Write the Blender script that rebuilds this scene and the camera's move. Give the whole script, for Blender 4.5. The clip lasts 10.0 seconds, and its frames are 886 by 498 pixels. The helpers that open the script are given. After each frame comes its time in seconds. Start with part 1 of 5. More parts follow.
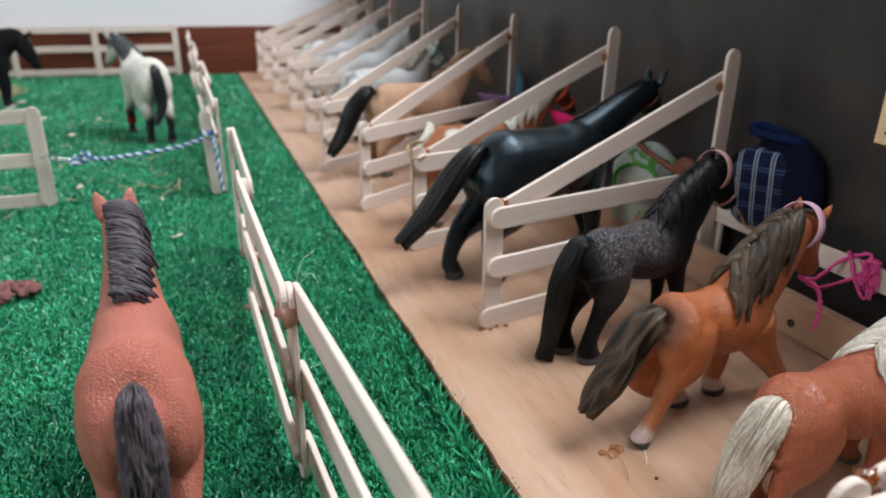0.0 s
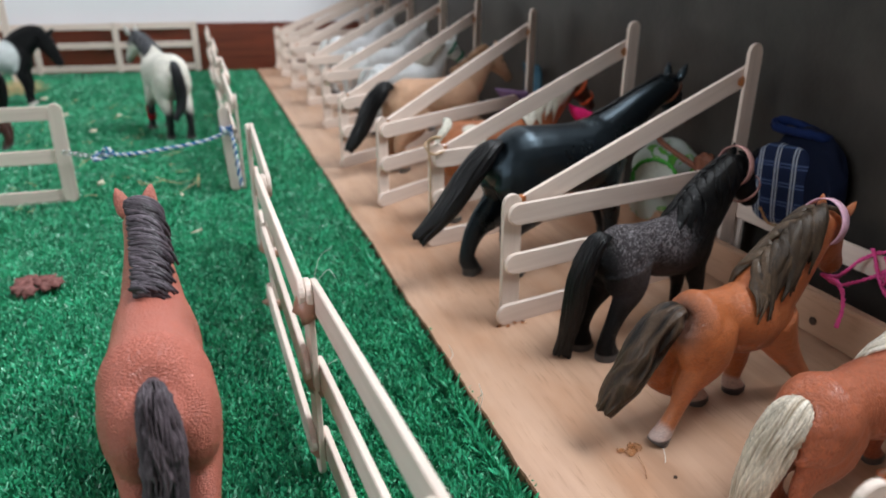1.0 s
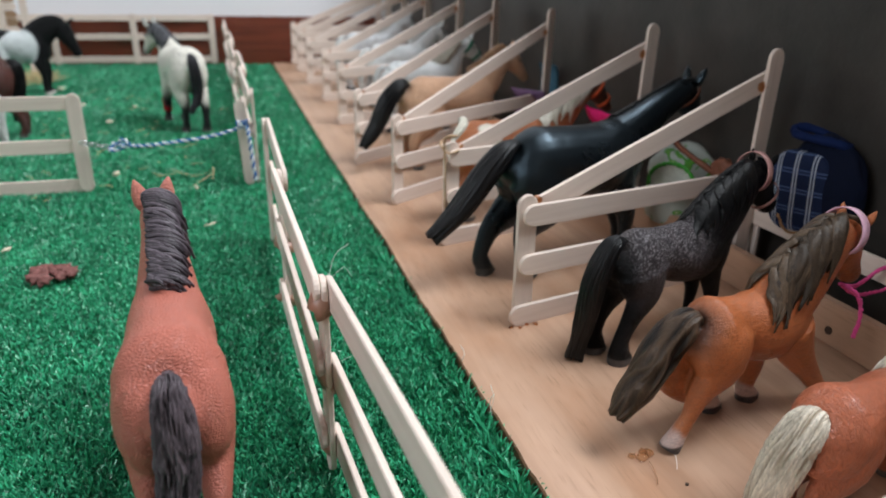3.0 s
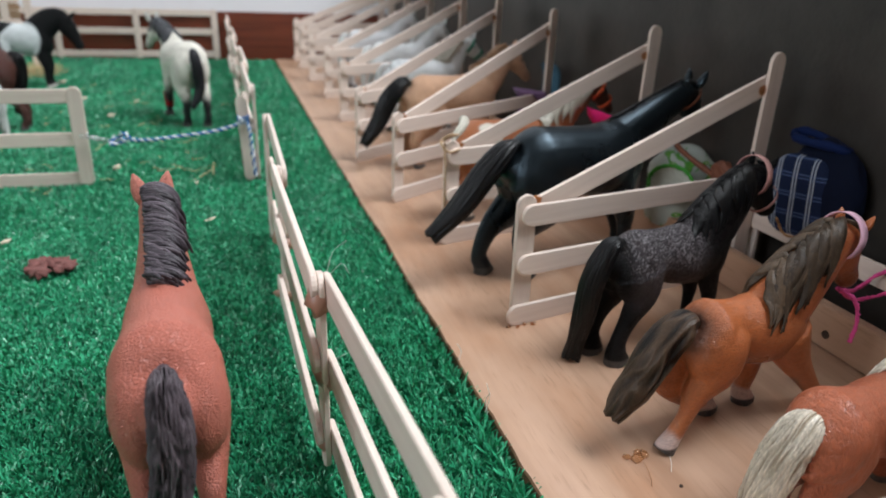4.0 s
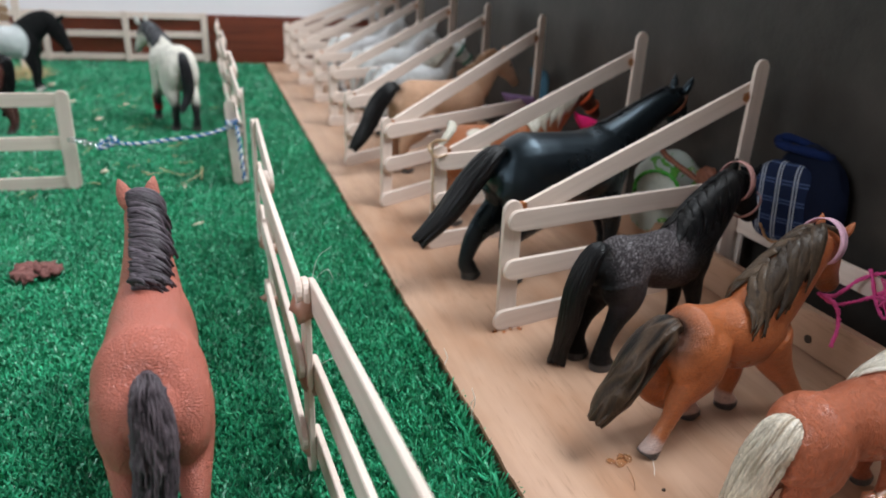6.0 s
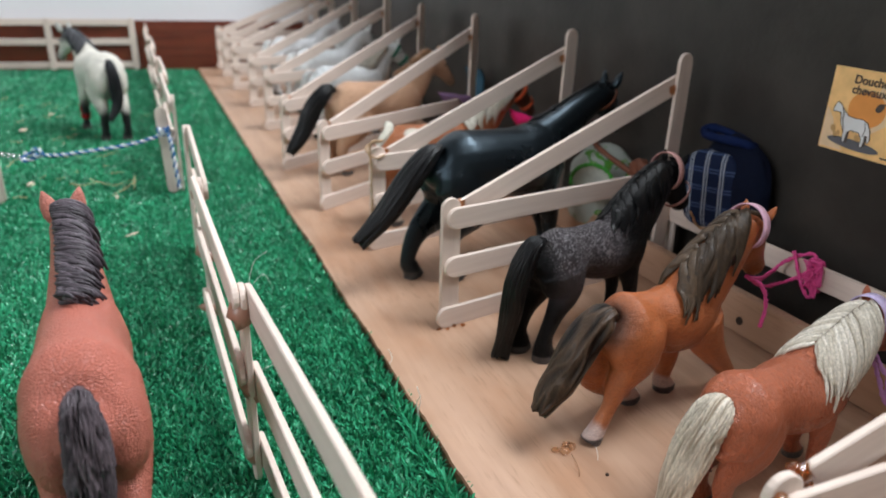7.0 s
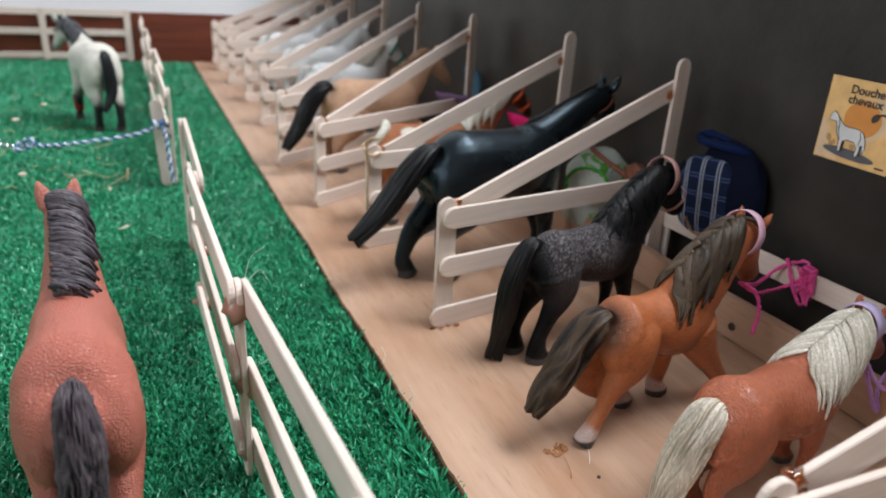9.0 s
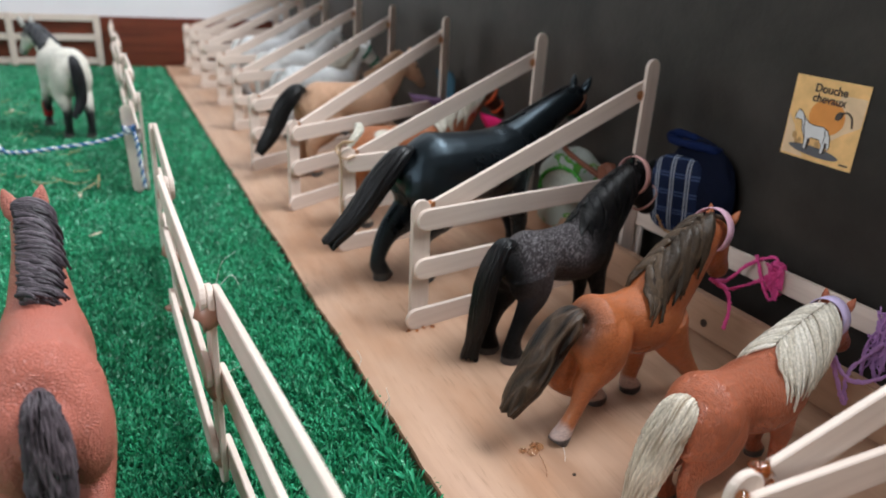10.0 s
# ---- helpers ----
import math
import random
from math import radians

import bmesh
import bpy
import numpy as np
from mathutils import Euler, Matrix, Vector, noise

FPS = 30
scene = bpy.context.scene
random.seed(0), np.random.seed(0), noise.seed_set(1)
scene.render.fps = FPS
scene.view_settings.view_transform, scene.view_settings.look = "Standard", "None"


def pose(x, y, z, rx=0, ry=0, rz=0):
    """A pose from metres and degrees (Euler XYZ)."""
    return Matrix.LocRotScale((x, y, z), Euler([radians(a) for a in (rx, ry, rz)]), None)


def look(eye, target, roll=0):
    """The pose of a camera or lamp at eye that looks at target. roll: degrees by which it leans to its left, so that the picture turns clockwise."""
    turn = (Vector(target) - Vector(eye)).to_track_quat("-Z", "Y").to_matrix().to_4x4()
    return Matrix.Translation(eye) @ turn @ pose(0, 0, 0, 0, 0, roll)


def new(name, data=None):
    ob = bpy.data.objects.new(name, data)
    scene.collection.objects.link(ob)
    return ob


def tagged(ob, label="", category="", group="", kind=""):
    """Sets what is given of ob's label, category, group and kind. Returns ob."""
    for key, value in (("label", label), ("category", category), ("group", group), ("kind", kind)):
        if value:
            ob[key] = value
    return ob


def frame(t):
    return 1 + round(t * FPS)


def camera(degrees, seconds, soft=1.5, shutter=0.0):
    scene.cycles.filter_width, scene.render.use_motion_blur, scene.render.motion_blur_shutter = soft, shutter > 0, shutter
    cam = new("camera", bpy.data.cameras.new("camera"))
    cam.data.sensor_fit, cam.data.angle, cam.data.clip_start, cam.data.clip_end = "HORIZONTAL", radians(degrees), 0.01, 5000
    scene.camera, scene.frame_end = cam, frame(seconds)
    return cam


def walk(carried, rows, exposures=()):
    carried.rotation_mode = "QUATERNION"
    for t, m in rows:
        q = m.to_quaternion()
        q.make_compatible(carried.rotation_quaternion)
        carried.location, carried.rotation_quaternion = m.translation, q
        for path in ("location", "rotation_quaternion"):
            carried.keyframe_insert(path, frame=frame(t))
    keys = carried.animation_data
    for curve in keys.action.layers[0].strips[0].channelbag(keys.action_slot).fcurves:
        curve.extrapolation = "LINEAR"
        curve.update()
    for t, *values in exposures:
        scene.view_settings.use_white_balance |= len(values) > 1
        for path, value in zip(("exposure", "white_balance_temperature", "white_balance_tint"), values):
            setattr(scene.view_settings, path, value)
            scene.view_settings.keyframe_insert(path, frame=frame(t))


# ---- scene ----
from mathutils.bvhtree import BVHTree

cam = camera(64.0, 10.0, soft=1.8)
cam.data.dof.use_dof, cam.data.dof.focus_distance, cam.data.dof.aperture_fstop = True, 0.235, 15.5
# t, x, y, z, pitch, roll, yaw
ROWS = [
    (0.0, -0.00034, -0.00052, 0.15333, -21.094, 0.064, -19.650),
    (0.5, -0.00038, -0.00008, 0.15316, -21.293, -0.057, -18.929),
    (1.0, -0.00032, 0.00007, 0.15354, -21.473, -0.341, -18.163),
    (1.5, -0.00154, 0.00134, 0.15332, -21.440, 0.020, -17.829),
    (2.0, -0.00181, 0.00148, 0.15352, -21.535, 0.700, -17.814),
    (2.5, -0.00212, 0.00165, 0.15371, -21.550, 0.963, -17.688),
    (2.7, -0.00209, 0.00161, 0.15384, -21.607, 0.684, -17.313),
    (4.0, -0.00143, 0.00107, 0.15371, -21.723, 1.653, -17.339),
    (4.5, -0.00237, 0.00190, 0.15406, -21.666, 2.212, -16.842),
    (5.0, -0.00227, 0.00148, 0.15403, -21.587, 2.163, -16.867),
    (5.2, -0.00204, 0.00136, 0.15411, -21.502, 2.082, -16.742),
    (6.3, 0.00093, -0.00150, 0.15519, -21.382, 1.692, -20.116),
    (6.5, 0.00131, -0.00202, 0.15491, -21.403, 1.391, -21.813),
    (7.0, 0.00252, -0.00267, 0.15479, -21.251, 1.187, -22.699),
    (7.5, 0.00145, -0.00225, 0.15475, -21.382, 2.248, -23.599),
    (8.0, 0.00158, -0.00235, 0.15470, -21.400, 2.191, -23.679),
    (8.5, 0.00098, -0.00213, 0.15465, -21.264, 2.452, -23.820),
    (9.0, 0.00063, -0.00177, 0.15453, -21.234, 2.750, -23.493),
    (9.5, 0.00108, -0.00237, 0.15464, -20.975, 2.552, -24.401),
    (10.0, 0.00221, -0.00314, 0.15483, -21.007, 2.469, -25.321),
]
walk(cam, [(t, pose(x, y, z, 90 + pitch, 0, yaw) @ pose(0, 0, 0, 0, 0, roll)) for t, x, y, z, pitch, roll, yaw in ROWS],
     exposures=[(0.0, -0.07), (1.0, -0.11), (2.5, -0.15), (5.0, -0.16), (6.5, -0.08), (10.0, -0.06)])

# ---- light ----
world = bpy.data.worlds.new("world")
scene.world = world
world.use_nodes = True
wn = world.node_tree.nodes
sky = wn.new("ShaderNodeTexSky")
sky.sky_type = "NISHITA"
sky.sun_disc = False
sky.sun_elevation, sky.sun_rotation = radians(40), radians(110)
wn["Background"].inputs["Strength"].default_value = 0.12
world.node_tree.links.new(sky.outputs[0], wn["Background"].inputs["Color"])


def area_lamp(name, eye, target, sx, sy, watts, colour):
    lamp = bpy.data.lights.new(name, "AREA")
    lamp.shape, lamp.size, lamp.size_y, lamp.energy, lamp.color = "RECTANGLE", sx, sy, watts, colour
    ob = new(name, lamp)
    ob.matrix_world = look(eye, target)
    return ob


area_lamp("skylight_daylight", (1.28, -0.05, 2.49), (0.05, 0.32, 0.0), 1.30, 1.20, 114, (0.90, 0.95, 1.0))
# Unseen window, added as fill light from the left
area_lamp("window_daylight", (-2.59, -0.60, 1.45), (0.10, 0.20, 0.5), 1.7, 1.35, 42, (0.90, 0.95, 1.0))


# ---- materials ----
def material(name, rough=0.6, metal=0.0, spec=0.5, coat=0.0):
    m = bpy.data.materials.new(name)
    m.use_nodes = True
    b = m.node_tree.nodes["Principled BSDF"]
    b.inputs["Roughness"].default_value = rough
    b.inputs["Metallic"].default_value = metal
    b.inputs["Specular IOR Level"].default_value = spec
    b.inputs["Coat Weight"].default_value = coat
    return m, m.node_tree.nodes, m.node_tree.links, b


def mapped(nodes, links, scale, coords="Object"):
    tc, mp = nodes.new("ShaderNodeTexCoord"), nodes.new("ShaderNodeMapping")
    mp.inputs["Scale"].default_value = scale
    links.new(tc.outputs[coords], mp.inputs["Vector"])
    return mp.outputs["Vector"]


def noise_node(nodes, links, vec, scale, detail=4.0, rough=0.55, distort=0.0):
    n = nodes.new("ShaderNodeTexNoise")
    n.inputs["Scale"].default_value, n.inputs["Detail"].default_value = scale, detail
    n.inputs["Roughness"].default_value, n.inputs["Distortion"].default_value = rough, distort
    links.new(vec, n.inputs["Vector"])
    return n.outputs["Fac"]


def ramp(nodes, links, fac, stops):
    r = nodes.new("ShaderNodeValToRGB")
    el = r.color_ramp.elements
    while len(el) < len(stops):
        el.new(0.5)
    for e, (p, c) in zip(el, stops):
        e.position, e.color = p, (*c, 1)
    links.new(fac, r.inputs["Fac"])
    return r.outputs["Color"]


def mix(nodes, links, fac, a, b, kind="MIX"):
    n = nodes.new("ShaderNodeMix")
    n.data_type, n.blend_type = "RGBA", kind
    for sock, v in ((n.inputs["Factor"], fac), (n.inputs["A"], a), (n.inputs["B"], b)):
        if isinstance(v, (int, float)):
            sock.default_value = v
        elif isinstance(v, tuple):
            sock.default_value = (*v, 1)
        else:
            links.new(v, sock)
    return n.outputs["Result"]


def bump(nodes, links, b, height, strength, distance):
    n = nodes.new("ShaderNodeBump")
    n.inputs["Strength"].default_value, n.inputs["Distance"].default_value = strength, distance
    links.new(height, n.inputs["Height"])
    links.new(n.outputs["Normal"], b.inputs["Normal"])


def wood_material(name, light, dark, grain=(9, 260, 260), rough=0.6, stain=0.35, spec=0.35, random_tone=0.25, coat=0.0):
    m, n, l, b = material(name, rough, spec=spec, coat=coat)
    vec = mapped(n, l, grain)
    fine = noise_node(n, l, vec, 1.0, 5, 0.6, 0.6)
    col = ramp(n, l, fine, [(0.3, dark), (0.62, light)])
    blot = noise_node(n, l, mapped(n, l, (1, 1, 1)), 22, 3)
    col = mix(n, l, ramp(n, l, blot, [(0.42, (0, 0, 0)), (0.8, (stain,) * 3)]), col, dark)
    info = n.new("ShaderNodeObjectInfo")
    tone = ramp(n, l, info.outputs["Random"], [(0.0, (1 - random_tone,) * 3), (1.0, (1.0, 1.0, 1.0))])
    col = mix(n, l, 1.0, col, tone, "MULTIPLY")
    l.new(col, b.inputs["Base Color"])
    bump(n, l, b, fine, 0.25, 0.0004)
    return m


STICK = wood_material("birch_stick", (0.82, 0.69, 0.605), (0.72, 0.59, 0.51), (14, 420, 420), 0.62, 0.22, 0.3, 0.12)
STICK_BROWN = wood_material("brown_stick", (0.50, 0.33, 0.21), (0.36, 0.22, 0.13), (14, 300, 300), 0.62, 0.3, 0.3, 0.3)
BOARD = wood_material("plywood_board", (0.49, 0.305, 0.203), (0.38, 0.226, 0.146), (90, 7, 90), 0.42, 0.35, 0.4, 0.0)


def plywood_wear(m):
    """Dark pores along the grain and broad pale and orange tints."""
    n, l = m.node_tree.nodes, m.node_tree.links
    b = n["Principled BSDF"]
    base = b.inputs["Base Color"].links[0].from_socket
    pores = noise_node(n, l, mapped(n, l, (1100, 70, 1100)), 1.0, 2, 0.5)
    where = noise_node(n, l, mapped(n, l, (30, 14, 30)), 1.0, 3)
    tint = ramp(n, l, noise_node(n, l, mapped(n, l, (24, 9, 24)), 1.0, 4, 0.6), [(0.30, (0.88, 0.76, 0.66)), (0.5, (1.0, 1.0, 1.0)), (0.72, (1.08, 1.12, 1.18))])
    col = mix(n, l, 1.0, base, tint, "MULTIPLY")
    amount = mix(n, l, ramp(n, l, where, [(0.40, (0, 0, 0)), (0.62, (1, 1, 1))]), (0, 0, 0), ramp(n, l, pores, [(0.58, (0, 0, 0)), (0.70, (0.5, 0.5, 0.5))]))
    l.new(mix(n, l, amount, col, (0.20, 0.10, 0.05)), b.inputs["Base Color"])


plywood_wear(BOARD)
MAHOGANY = wood_material("mahogany", (0.20, 0.045, 0.022), (0.10, 0.02, 0.011), (4, 90, 90), 0.35, 0.5, 0.5, 0.0, 0.2)
BOARD_EDGE = wood_material("board_edge", (0.22, 0.12, 0.065), (0.10, 0.055, 0.03), (200, 20, 300), 0.7, 0.4, 0.3, 0.0)


def plain_material(name, base, rough=0.6, vary=0.12, scale=60.0, bump_scale=0.0, bump_depth=0.0003, spec=0.4, metal=0.0, coat=0.0):
    m, n, l, b = material(name, rough, metal, spec, coat)
    vec = mapped(n, l, (1, 1, 1))
    a = noise_node(n, l, vec, scale, 5)
    lo, hi = tuple(c * (1 - vary) for c in base), tuple(min(1, c * (1 + vary)) for c in base)
    l.new(ramp(n, l, a, [(0.3, lo), (0.7, hi)]), b.inputs["Base Color"])
    if bump_scale:
        bump(n, l, b, noise_node(n, l, vec, bump_scale, 4), 0.5, bump_depth)
    return m


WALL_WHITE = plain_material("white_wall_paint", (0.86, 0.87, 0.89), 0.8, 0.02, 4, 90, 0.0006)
# for unseen walls and ceiling, darkened so less light bounces onto the stable
WALL_DIM = plain_material("dimmed_unseen_wall", (0.32, 0.31, 0.30), 0.8, 0.03, 4, 90, 0.0006)
PANEL = plain_material("dark_laminate", (0.032, 0.028, 0.0245), 0.42, 0.35, 30, 240, 0.0004, 0.40)
ROOM_FLOOR = plain_material("parquet_floor", (0.30, 0.19, 0.11), 0.5, 0.2, 12)
GLUE, gn, gl, gb = material("amber_glue", 0.12, spec=0.6, coat=0.5)
gb.inputs["Base Color"].default_value = (0.66, 0.24, 0.07, 1)
gb.inputs["Transmission Weight"].default_value = 0.9
PINK_GLUE, pn, pl, pb = material("pinkish_glue", 0.3, spec=0.5)
pb.inputs["Base Color"].default_value = (0.50, 0.27, 0.19, 1)
pb.inputs["Transmission Weight"].default_value = 0.3
WET_GLUE, wgn, wgl, wgb = material("clear_amber_glue", 0.06, spec=0.7)
wgb.inputs["Base Color"].default_value = (0.55, 0.22, 0.07, 1)
wgb.inputs["Alpha"].default_value = 0.5
bump(wgn, wgl, wgb, noise_node(wgn, wgl, mapped(wgn, wgl, (1, 1, 1)), 900, 2), 0.8, 0.0006)


def figurine_paint(name, rough, relief, spec=0.45, stroke=(520, 1600, 1050), net=False):
    """Hand-painted plastic: the paint is stored with the mesh, the hair relief is here."""
    m, n, l, b = material(name, rough, spec=spec)
    at = n.new("ShaderNodeAttribute")
    at.attribute_name = "paint"
    vec = mapped(n, l, stroke)
    fine = noise_node(n, l, vec, 1.0, 2.0, 0.5, 1.2)
    broad = noise_node(n, l, mapped(n, l, (1, 1, 1)), 45, 4)
    if net:  # fine wrinkles that meet in a net
        cells = n.new("ShaderNodeTexVoronoi")
        cells.feature = "DISTANCE_TO_EDGE"
        cells.inputs["Scale"].default_value = 1.0
        l.new(vec, cells.inputs["Vector"])
        fine = ramp(n, l, cells.outputs["Distance"], [(0.02, (0.42,) * 3), (0.26, (0.58,) * 3)])
    # hollows of the relief are darkened in the colour too, as crease shade
    tone = ramp(n, l, fine, [(0.36, (0.82, 0.82, 0.82)), (0.62, (1.10, 1.10, 1.10))])
    tone2 = ramp(n, l, broad, [(0.3, (0.84, 0.84, 0.84)), (0.7, (1.06, 1.06, 1.06))])
    col = mix(n, l, 1.0, at.outputs["Color"], tone, "MULTIPLY")
    col = mix(n, l, 1.0, col, tone2, "MULTIPLY")
    l.new(col, b.inputs["Base Color"])
    l.new(ramp(n, l, broad, [(0.3, (rough - 0.07,) * 3), (0.7, (rough + 0.08,) * 3)]), b.inputs["Roughness"])
    bump(n, l, b, ramp(n, l, fine, [(0.40, (0, 0, 0)), (0.58, (1, 1, 1))]), relief, 0.0006)
    return m


FIGURINE = figurine_paint("painted_figurine", 0.43, 0.60)
HAIR, hn, hl, hb = material("painted_hair", 0.34, spec=0.27)
hair_at = hn.new("ShaderNodeAttribute")
hair_at.attribute_name = "paint"
strokes = noise_node(hn, hl, mapped(hn, hl, (1500, 1500, 260)), 1.0, 2, 0.5, 0.8)
# shade between the strokes is put into the colour, paler on their ridges
hair_tone = ramp(hn, hl, strokes, [(0.35, (0.76, 0.76, 0.76)), (0.65, (1.14, 1.14, 1.14))])
hl.new(mix(hn, hl, 1.0, hair_at.outputs["Color"], hair_tone, "MULTIPLY"), hb.inputs["Base Color"])
bump(hn, hl, hb, strokes, 0.6, 0.0005)
FIGURINE_GLOSSY = figurine_paint("glossy_painted_figurine", 0.29, 0.10, 0.60)
# bluish tint puts the cool colour of the daylight into the highlights
FIGURINE_GLOSSY.node_tree.nodes["Principled BSDF"].inputs["Specular Tint"].default_value = (0.62, 0.84, 1.0, 1)
FIGURINE_SMOOTH = figurine_paint("smooth_painted_figurine", 0.33, 0.40, 0.45)
FIGURINE_FUR = figurine_paint("furry_painted_figurine", 0.33, 0.62, 0.5, (1400, 700, 430))
FIGURINE_MATT = figurine_paint("matt_painted_figurine", 0.42, 0.7, 0.15)
FIGURINE_WRINKLED = figurine_paint("wrinkled_painted_figurine", 0.43, 0.55, 0.42, (1450, 850, 1450), True)


# ---- mesh helpers ----
def mesh_from(name, verts, faces, mat=None, smooth=False):
    me = bpy.data.meshes.new(name)
    me.from_pydata([tuple(v) for v in verts], [], faces)
    if mat:
        me.materials.append(mat)
    if smooth:
        me.polygons.foreach_set("use_smooth", [True] * len(me.polygons))
    me.update()
    return me


def part(name, me, parent, m=None, label=""):
    """One mesh as a part of a thing; m is its place in the world."""
    ob = new(name, me)
    ob.parent = parent
    up = parent
    base = Matrix.Identity(4)
    while up:
        base = up.matrix_basis @ base
        up = up.parent
    ob.matrix_basis = base.inverted() @ (m if m is not None else Matrix.Identity(4))
    return tagged(ob, label=label)


def thing(name, label, category, at=(0, 0, 0), group="", kind=""):
    ob = new(name)
    ob.empty_display_size = 0.01
    ob.matrix_basis = Matrix.Translation(at)
    return tagged(ob, label, category, group, kind)


def box_mesh(name, x0, x1, y0, y1, z0, z1, mat, bevel=0.0):
    bm = bmesh.new()
    bmesh.ops.create_cube(bm, size=1.0)
    for v in bm.verts:
        v.co = Vector(((x0 + x1) / 2 + v.co.x * (x1 - x0), (y0 + y1) / 2 + v.co.y * (y1 - y0), (z0 + z1) / 2 + v.co.z * (z1 - z0)))
    if bevel:
        bmesh.ops.bevel(bm, geom=bm.edges[:], offset=bevel, segments=2, affect="EDGES")
    me = bpy.data.meshes.new(name)
    bm.to_mesh(me)
    bm.free()
    me.materials.append(mat)
    return me


def frames(path):
    """Tangent and two side directions along a polyline."""
    pts = [Vector(p) for p in path]
    out = []
    for i, p in enumerate(pts):
        t = (pts[min(i + 1, len(pts) - 1)] - pts[max(i - 1, 0)]).normalized()
        ref = Vector((0, 1, 0)) if abs(t.y) < 0.9 else Vector((1, 0, 0))
        b = t.cross(ref).normalized()
        out.append((p, t, b.cross(t).normalized(), b))
    return out


def loft(path, wide, high, sides=14, verts=None, faces=None, phase=0.0):
    """A closed tube along path with half widths (side) and half heights (up)."""
    verts = [] if verts is None else verts
    faces = [] if faces is None else faces
    start = len(verts)
    fr = frames(path)
    for (p, t, s, b), w, h in zip(fr, wide, high):
        for k in range(sides):
            a = 2 * math.pi * k / sides + phase
            verts.append(p + s * (math.cos(a) * w) + b * (math.sin(a) * h))
    n = len(fr)
    for i in range(n - 1):
        for k in range(sides):
            a, c = start + i * sides + k, start + i * sides + (k + 1) % sides
            faces.append((a, c, c + sides, a + sides))
    faces.append(tuple(start + k for k in range(sides))[::-1])
    faces.append(tuple(start + (n - 1) * sides + k for k in range(sides)))
    return verts, faces


def curve_points(ctrl, n):
    """n points on a Catmull-Rom curve through ctrl (vectors of any length)."""
    c = np.array(ctrl, float)
    c = np.vstack([2 * c[0] - c[1], c, 2 * c[-1] - c[-2]])
    out = []
    for u in np.linspace(0, len(ctrl) - 1, n):
        i = min(int(u), len(ctrl) - 2)
        f = u - i
        p0, p1, p2, p3 = c[i:i + 4]
        out.append(0.5 * (2 * p1 + (p2 - p0) * f + (2 * p0 - 5 * p1 + 4 * p2 - p3) * f * f + (3 * p1 - p0 - 3 * p2 + p3) * f ** 3))
    return np.array(out)


# ---- craft sticks ----
STICKS = {}


def stick_mesh(length, width=0.0100, thick=0.0021, square=False, mat=None):
    key = (round(length, 3), width, thick, square, mat.name if mat else "")
    if key in STICKS:
        return STICKS[key]
    r, outline = width / 2, []
    half = key[0] / 2
    if square:
        outline = [(half, -r), (half, r), (-half, r), (-half, -r)]
    else:
        for k in range(11):
            a = -math.pi / 2 + math.pi * k / 10
            outline.append((half - r + r * math.cos(a), r * math.sin(a)))
        outline += [(-x, -y) for x, y in outline]
    n, verts, faces = len(outline), [], []
    e = 0.00035
    for z, inset in ((-thick / 2, e), (-thick / 2 + e, 0), (thick / 2 - e, 0), (thick / 2, e)):
        kx, ky = (half - inset) / half, (r - inset) / r
        verts += [(x * kx, y * ky, z) for x, y in outline]
    for i in range(3):
        for k in range(n):
            a, b = i * n + k, i * n + (k + 1) % n
            faces.append((a, b, b + n, a + n))
    faces += [tuple(range(n))[::-1], tuple(range(3 * n, 4 * n))]
    STICKS[key] = mesh_from("stick", verts, faces, mat or STICK)
    return STICKS[key]


def between(a, b, normal):
    """A pose whose x runs from a to b, midway, with z near normal."""
    a, b = Vector(a), Vector(b)
    x = (b - a).normalized()
    z = (Vector(normal) - x * x.dot(Vector(normal))).normalized()
    y = z.cross(x)
    m = Matrix((x, y, z)).transposed().to_4x4()
    m.translation = (a + b) / 2
    return m


def stick(name, parent, a, b, normal, width=0.0100, thick=0.0021, label="", square=False, mat=None):
    length = (Vector(b) - Vector(a)).length
    return part(name, stick_mesh(length, width, thick, square, mat), parent, between(a, b, normal), label)


def blob_mesh(name, rx, ry, rz, seed, mat, rough=0.25):
    bm = bmesh.new()
    bmesh.ops.create_icosphere(bm, subdivisions=2, radius=1.0)
    for v in bm.verts:
        k = 1 + rough * noise.noise(v.co * 1.7 + Vector((seed, seed * 2.1, 0)))
        v.co = Vector((v.co.x * rx * k, v.co.y * ry * k, v.co.z * rz * k))
    for f in bm.faces:
        f.smooth = True
    me = bpy.data.meshes.new(name)
    bm.to_mesh(me)
    bm.free()
    me.materials.append(mat)
    return me


JOINT_GLUE = [blob_mesh("glue_bead", 0.0021, 0.0026, 0.0040, k + 5, PINK_GLUE, 0.45) for k in range(3)]
GLUE_DROPS = [blob_mesh("glue_drop", 0.0028, 0.0020, 0.0026, k, GLUE, 0.5) for k in range(3)]

# ---- structure: room ----
NORTH = pose(0.10, 1.290, 0, 0, 0, -10.5)  # foot of the skirting board


def structure(name, me, label, category, m=None):
    ob = new(name, me)
    if m is not None:
        ob.matrix_basis = m
    return tagged(ob, label, category, kind="structure")


structure("floor", box_mesh("floor", -2.6, 2.2, -2.2, 1.9, -0.06, -0.012, ROOM_FLOOR), "brown wooden room floor under the toy stable", "floor")
structure("wall_north", box_mesh("wall_north", -2.8, 2.3, 0.016, 0.12, -0.05, 2.5, WALL_WHITE), "plain white painted room wall", "wall", NORTH)
